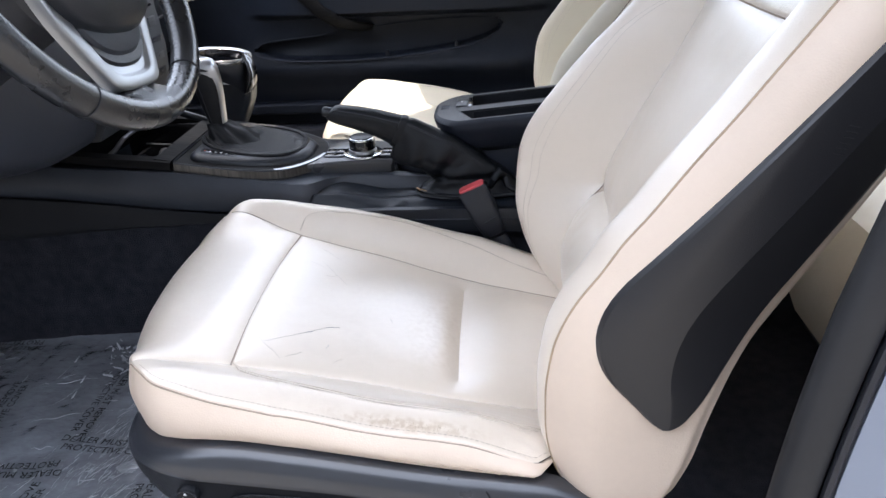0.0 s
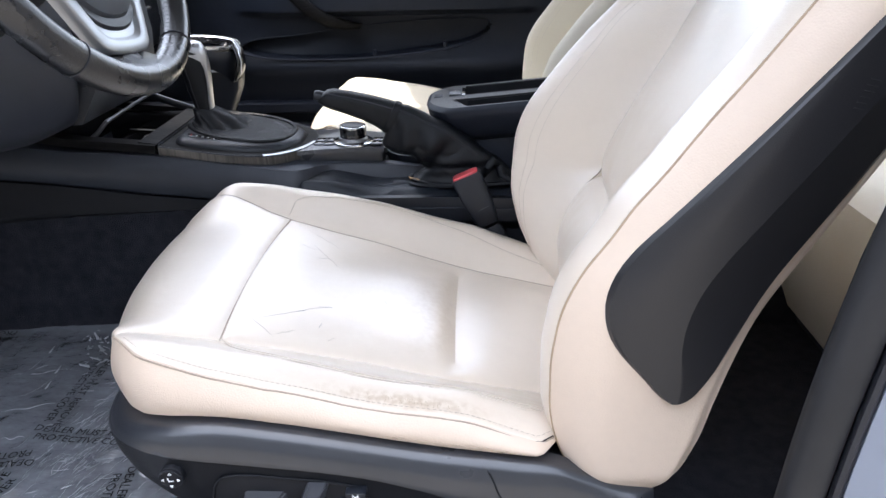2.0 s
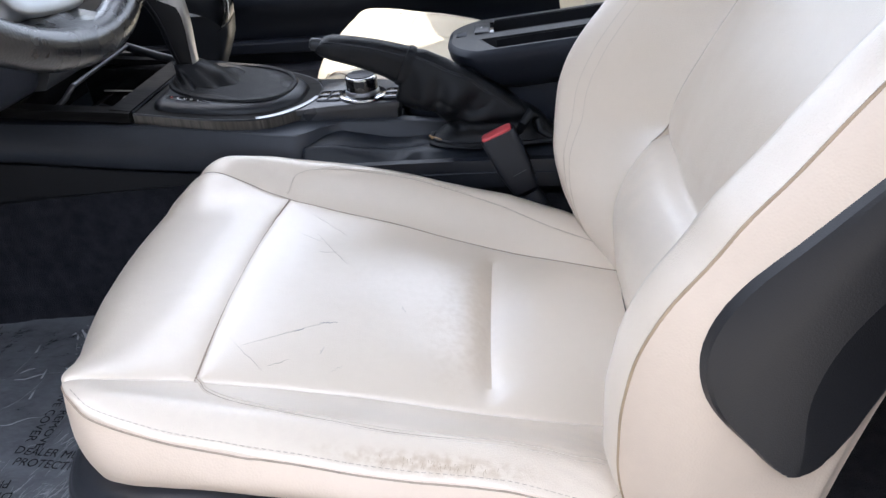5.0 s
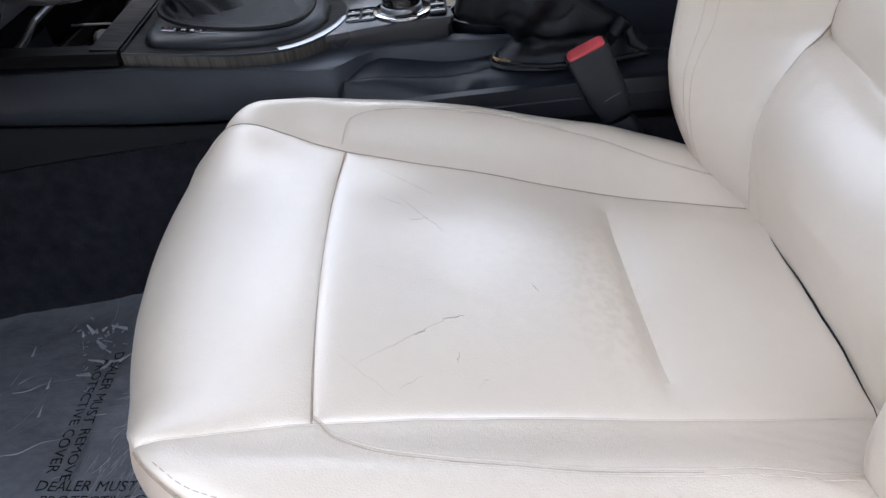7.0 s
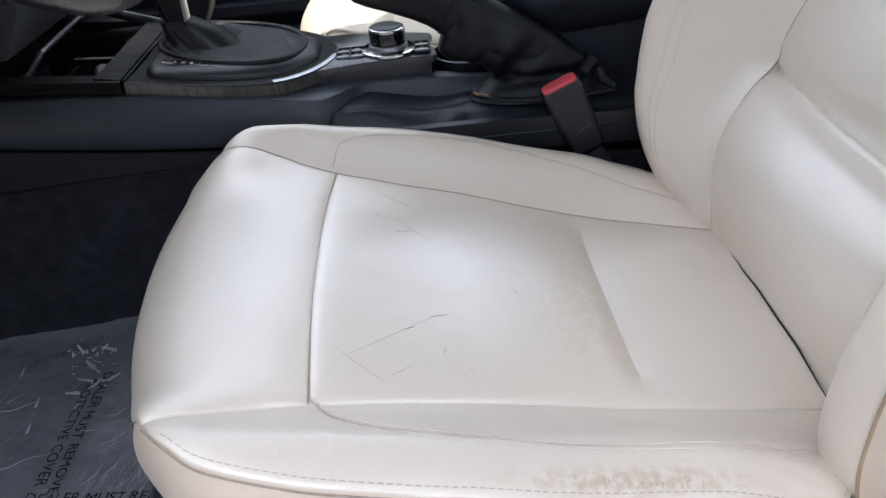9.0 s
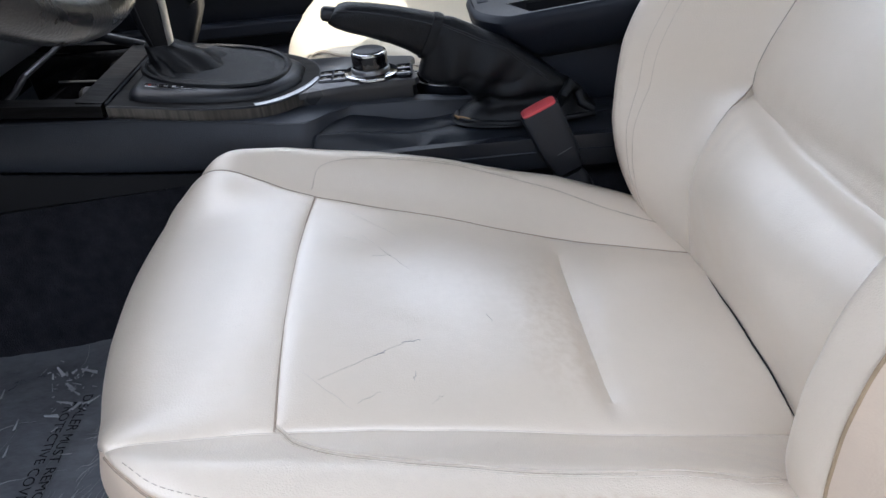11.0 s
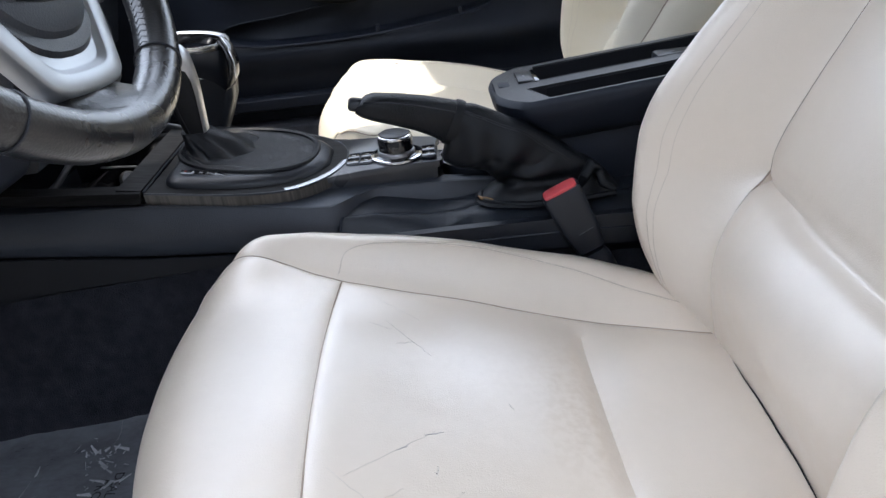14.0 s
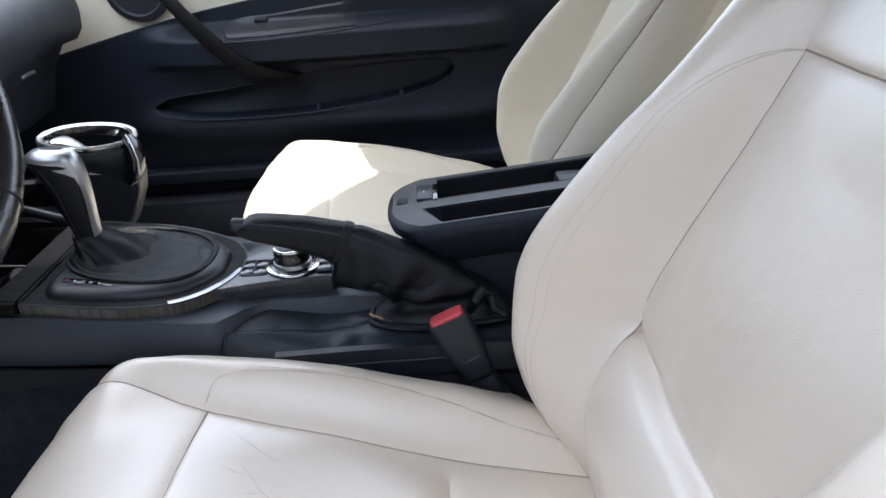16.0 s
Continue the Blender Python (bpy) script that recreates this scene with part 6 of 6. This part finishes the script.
part("holder_tongue", loft([ellipse((-0.262 + 0.010 * k, 0.517, 0.3905 - 0.0015 * k * k), 0.006, 0.017 - 0.002 * k, (0, 0, 1), (0, 1, 0), 16, 3) for k in range(5)]), silver, ch, "silver-grey tongue")
part("holder_base", loft([ellipse((x, 0.512, z), a, 0.024, (1, 0, 0), (0, 1, 0), 32, 5) for x, z, a in ((-0.210, 0.272, 0.026), (-0.204, 0.290, 0.030), (-0.194, 0.320, 0.034), (-0.190, 0.346, 0.034), (-0.191, 0.350, 0.031))]), black_plastic, ch, "black plinth")

# ---- passenger door ----
door = thing("passenger_door", (0.0, 1.10, 0.1), "closed car door with cream upper trim and black armrest", "car door")
DY = 1.09
line_z = curve1([(-0.8, 0.345), (-0.485, 0.418), (-0.266, 0.468), (-0.06, 0.50), (0.3, 0.535), (0.6, 0.55), (0.9, 0.555)])
part("upper_trim", sheet(60, 12, lambda u, v: (lambda x: Vector((x, DY - 0.006 + 0.03 * v * v, line_z(x) + (0.70 - line_z(x)) * v)))(-0.75 + 1.55 * u)), leather_far, door, "cream leather upper trim")
part("trim_seam", tube([(x, DY - 0.011, line_z(x)) for x in np.linspace(-0.75, 0.8, 50)], 0.0018, 6), dark_plastic, door)
slit_lo = curve1([(-0.334, 0.2955), (-0.329, 0.2905), (-0.312, 0.285), (-0.26, 0.276), (-0.196, 0.272), (-0.10, 0.2715), (-0.018, 0.274), (0.102, 0.284), (0.19, 0.296), (0.223, 0.303), (0.260, 0.315), (0.279, 0.327), (0.287, 0.341)])
slit_hi = curve1([(-0.334, 0.2965), (-0.329, 0.302), (-0.318, 0.308), (-0.294, 0.314), (-0.186, 0.324), (-0.067, 0.339), (0.051, 0.350), (0.168, 0.356), (0.235, 0.3565), (0.268, 0.3535), (0.281, 0.3495), (0.287, 0.342)])


def door_y(x, z):
    y = DY - 0.012
    y -= 0.035 * math.exp(-((z - 0.250) / 0.040) ** 2) * smooth(-0.42, -0.30, x) * (1 - smooth(0.30, 0.46, x))   # pocket shell
    if -0.334 < x < 0.287:
        lo, hi = slit_lo(x), slit_hi(x)
        y += 0.032 * smooth(-0.0015, 0.003, z - lo) * smooth(-0.0015, 0.003, hi - z)
    y -= 0.050 * smooth(0.365, 0.385, z) * (1 - smooth(0.425, 0.46, z)) * smooth(-0.36, -0.20, x) * (1 - smooth(0.30, 0.42, x))   # armrest
    return y + 0.03 * smooth(0.38, 0.52, x) * (1 - smooth(0.3, 0.45, z))


def door_skin(u, v):
    x = -0.75 + 1.55 * u
    z = 0.10 + (line_z(x) - 0.002 - 0.10) * v
    return Vector((x, door_y(x, z), z))


part("door_panel", sheet(300, 220, door_skin), door_plastic, door, "black moulded door panel", 60)
part("pocket_lip", tube([(x, DY - 0.046 * smooth(-0.42, -0.30, x) * (1 - smooth(0.20, 0.30, x)), slit_lo(x) - 0.0022) for x in np.linspace(-0.325, 0.275, 60)], 0.0028, 6), door_plastic, door)
part("slit_trim", tube([(x, DY - 0.016, slit_hi(x) + 0.001) for x in np.linspace(-0.332, 0.285, 70)], 0.0016, 6), door_plastic, door)
for x in (0.004, 0.176):
    part("pocket_clip", block((x - 0.004, DY - 0.046, slit_lo(x) + 0.001), (x + 0.004, DY - 0.03, slit_lo(x) + 0.014), 0.002), door_plastic, door)
part("pull_handle", loft([ellipse(p, a, b, (0.45, 0, 0.89), (0, 1, 0), 20, 2.6) for p, a, b in (
    ((-0.30, 1.075, 0.561), 0.014, 0.012), ((-0.262, 1.045, 0.521), 0.0145, 0.013), ((-0.225, 1.030, 0.476), 0.015, 0.013), ((-0.185, 1.022, 0.431), 0.016, 0.013), ((-0.145, 1.022, 0.391), 0.016, 0.013), ((-0.105, 1.030, 0.364), 0.015, 0.012), ((-0.06, 1.05, 0.348), 0.012, 0.01), ((-0.03, 1.075, 0.342), 0.008, 0.008))]), wood_top, door, "dark wood pull handle")
part("speaker", loft([ellipse((-0.320, DY - 0.012 - h, 0.530), r, r, (1, 0, 0), (0, 0, 1), 40) for r, h in ((0.064, -0.004), (0.062, 0.006), (0.052, 0.009), (0.048, 0.004), (0.001, 0.008))]), dark_plastic, door, "round black loudspeaker")
bez_lo = curve1([(-0.162, 0.445), (-0.158, 0.437), (-0.148, 0.4325), (-0.06, 0.4335), (0.02, 0.437), (0.10, 0.4405)])
bez_hi = curve1([(-0.162, 0.447), (-0.150, 0.458), (-0.06, 0.467), (0.02, 0.4755), (0.10, 0.482)])
sp = part("switch_bezel", sheet(50, 10, lambda u, v: (lambda x, z: Vector((x, door_y(x, z) - 0.0035 * min(1, 9 * min(u, 1 - u, v, 1 - v)), z)))(-0.162 + 0.262 * u, bez_lo(-0.162 + 0.262 * u) + (bez_hi(-0.162 + 0.262 * u) - bez_lo(-0.162 + 0.262 * u)) * v)), black_plastic, door, "black switch panel")
part("bezel_groove", tube([(x, door_y(x, bez_lo(x) - 0.002) - 0.0012, bez_lo(x) - 0.002) for x in np.linspace(-0.162, 0.10, 40)], 0.0010, 5), gloss_black, sp)
part("window_switch", block((-0.103, door_y(-0.09, 0.457) - 0.010, 0.4525), (-0.076, door_y(-0.09, 0.457) - 0.001, 0.4605), 0.0025), black_plastic, sp)
part("switch_mark", block((-0.087, door_y(-0.09, 0.457) - 0.0106, 0.4555), (-0.079, door_y(-0.09, 0.457) - 0.0098, 0.4575), 0.0003), satin_grey, sp)
part("fold_line", tube([(x, door_y(x, 0.4245 + 0.026 * smooth(-0.1, 0.36, x)) - 0.0008, 0.4245 + 0.026 * smooth(-0.1, 0.36, x)) for x in np.linspace(-0.165, 0.36, 50)], 0.0012, 5), dark_plastic, door)
part("inner_shell", block((-0.85, DY + 0.035, -0.05), (1.38, DY + 0.10, 0.70), 0.01), dark_plastic, door)
part("lower_rail", loft([ellipse((x, DY - 0.02, 0.148), 0.022, 0.016, (0, 1, 0), (0, 0, 1), 12, 3) for x in np.linspace(-0.75, 0.8, 10)]), door_plastic, door)
solid("door_sill", block((-0.85, 1.02, -0.02), (1.0, 1.12, 0.105), 0.012), dark_plastic, "black plastic sill along the passenger side", "door sill", "structure")

# ---- rear seat ----
rs = thing("rear_seat", (1.0, 0.37, 0.0), "cream leather rear bench seat behind the front seats", "rear seat")
part("bench", loft([ellipse((0.93, 0.37, z), a, 0.60, (1, 0, 0), (0, 1, 0), 60, 5) for z, a in ((0.03, 0.205), (0.08, 0.225), (0.16, 0.245), (0.22, 0.25), (0.26, 0.240), (0.275, 0.215))]), leather_far, rs, "cream bench cushion")
part("bench_back", loft([ellipse((1.17 + 0.45 * (z - 0.2), 0.37, z), 0.09, 0.60, (1, 0, 0), (0, 1, 0), 60, 5) for z in (0.2, 0.3, 0.45, 0.6, 0.68)]), leather_far, rs, "cream bench backrest")
part("bench_base", block((0.74, -0.22, 0.0), (1.12, 0.96, 0.06), 0.01), dark_plastic, rs)
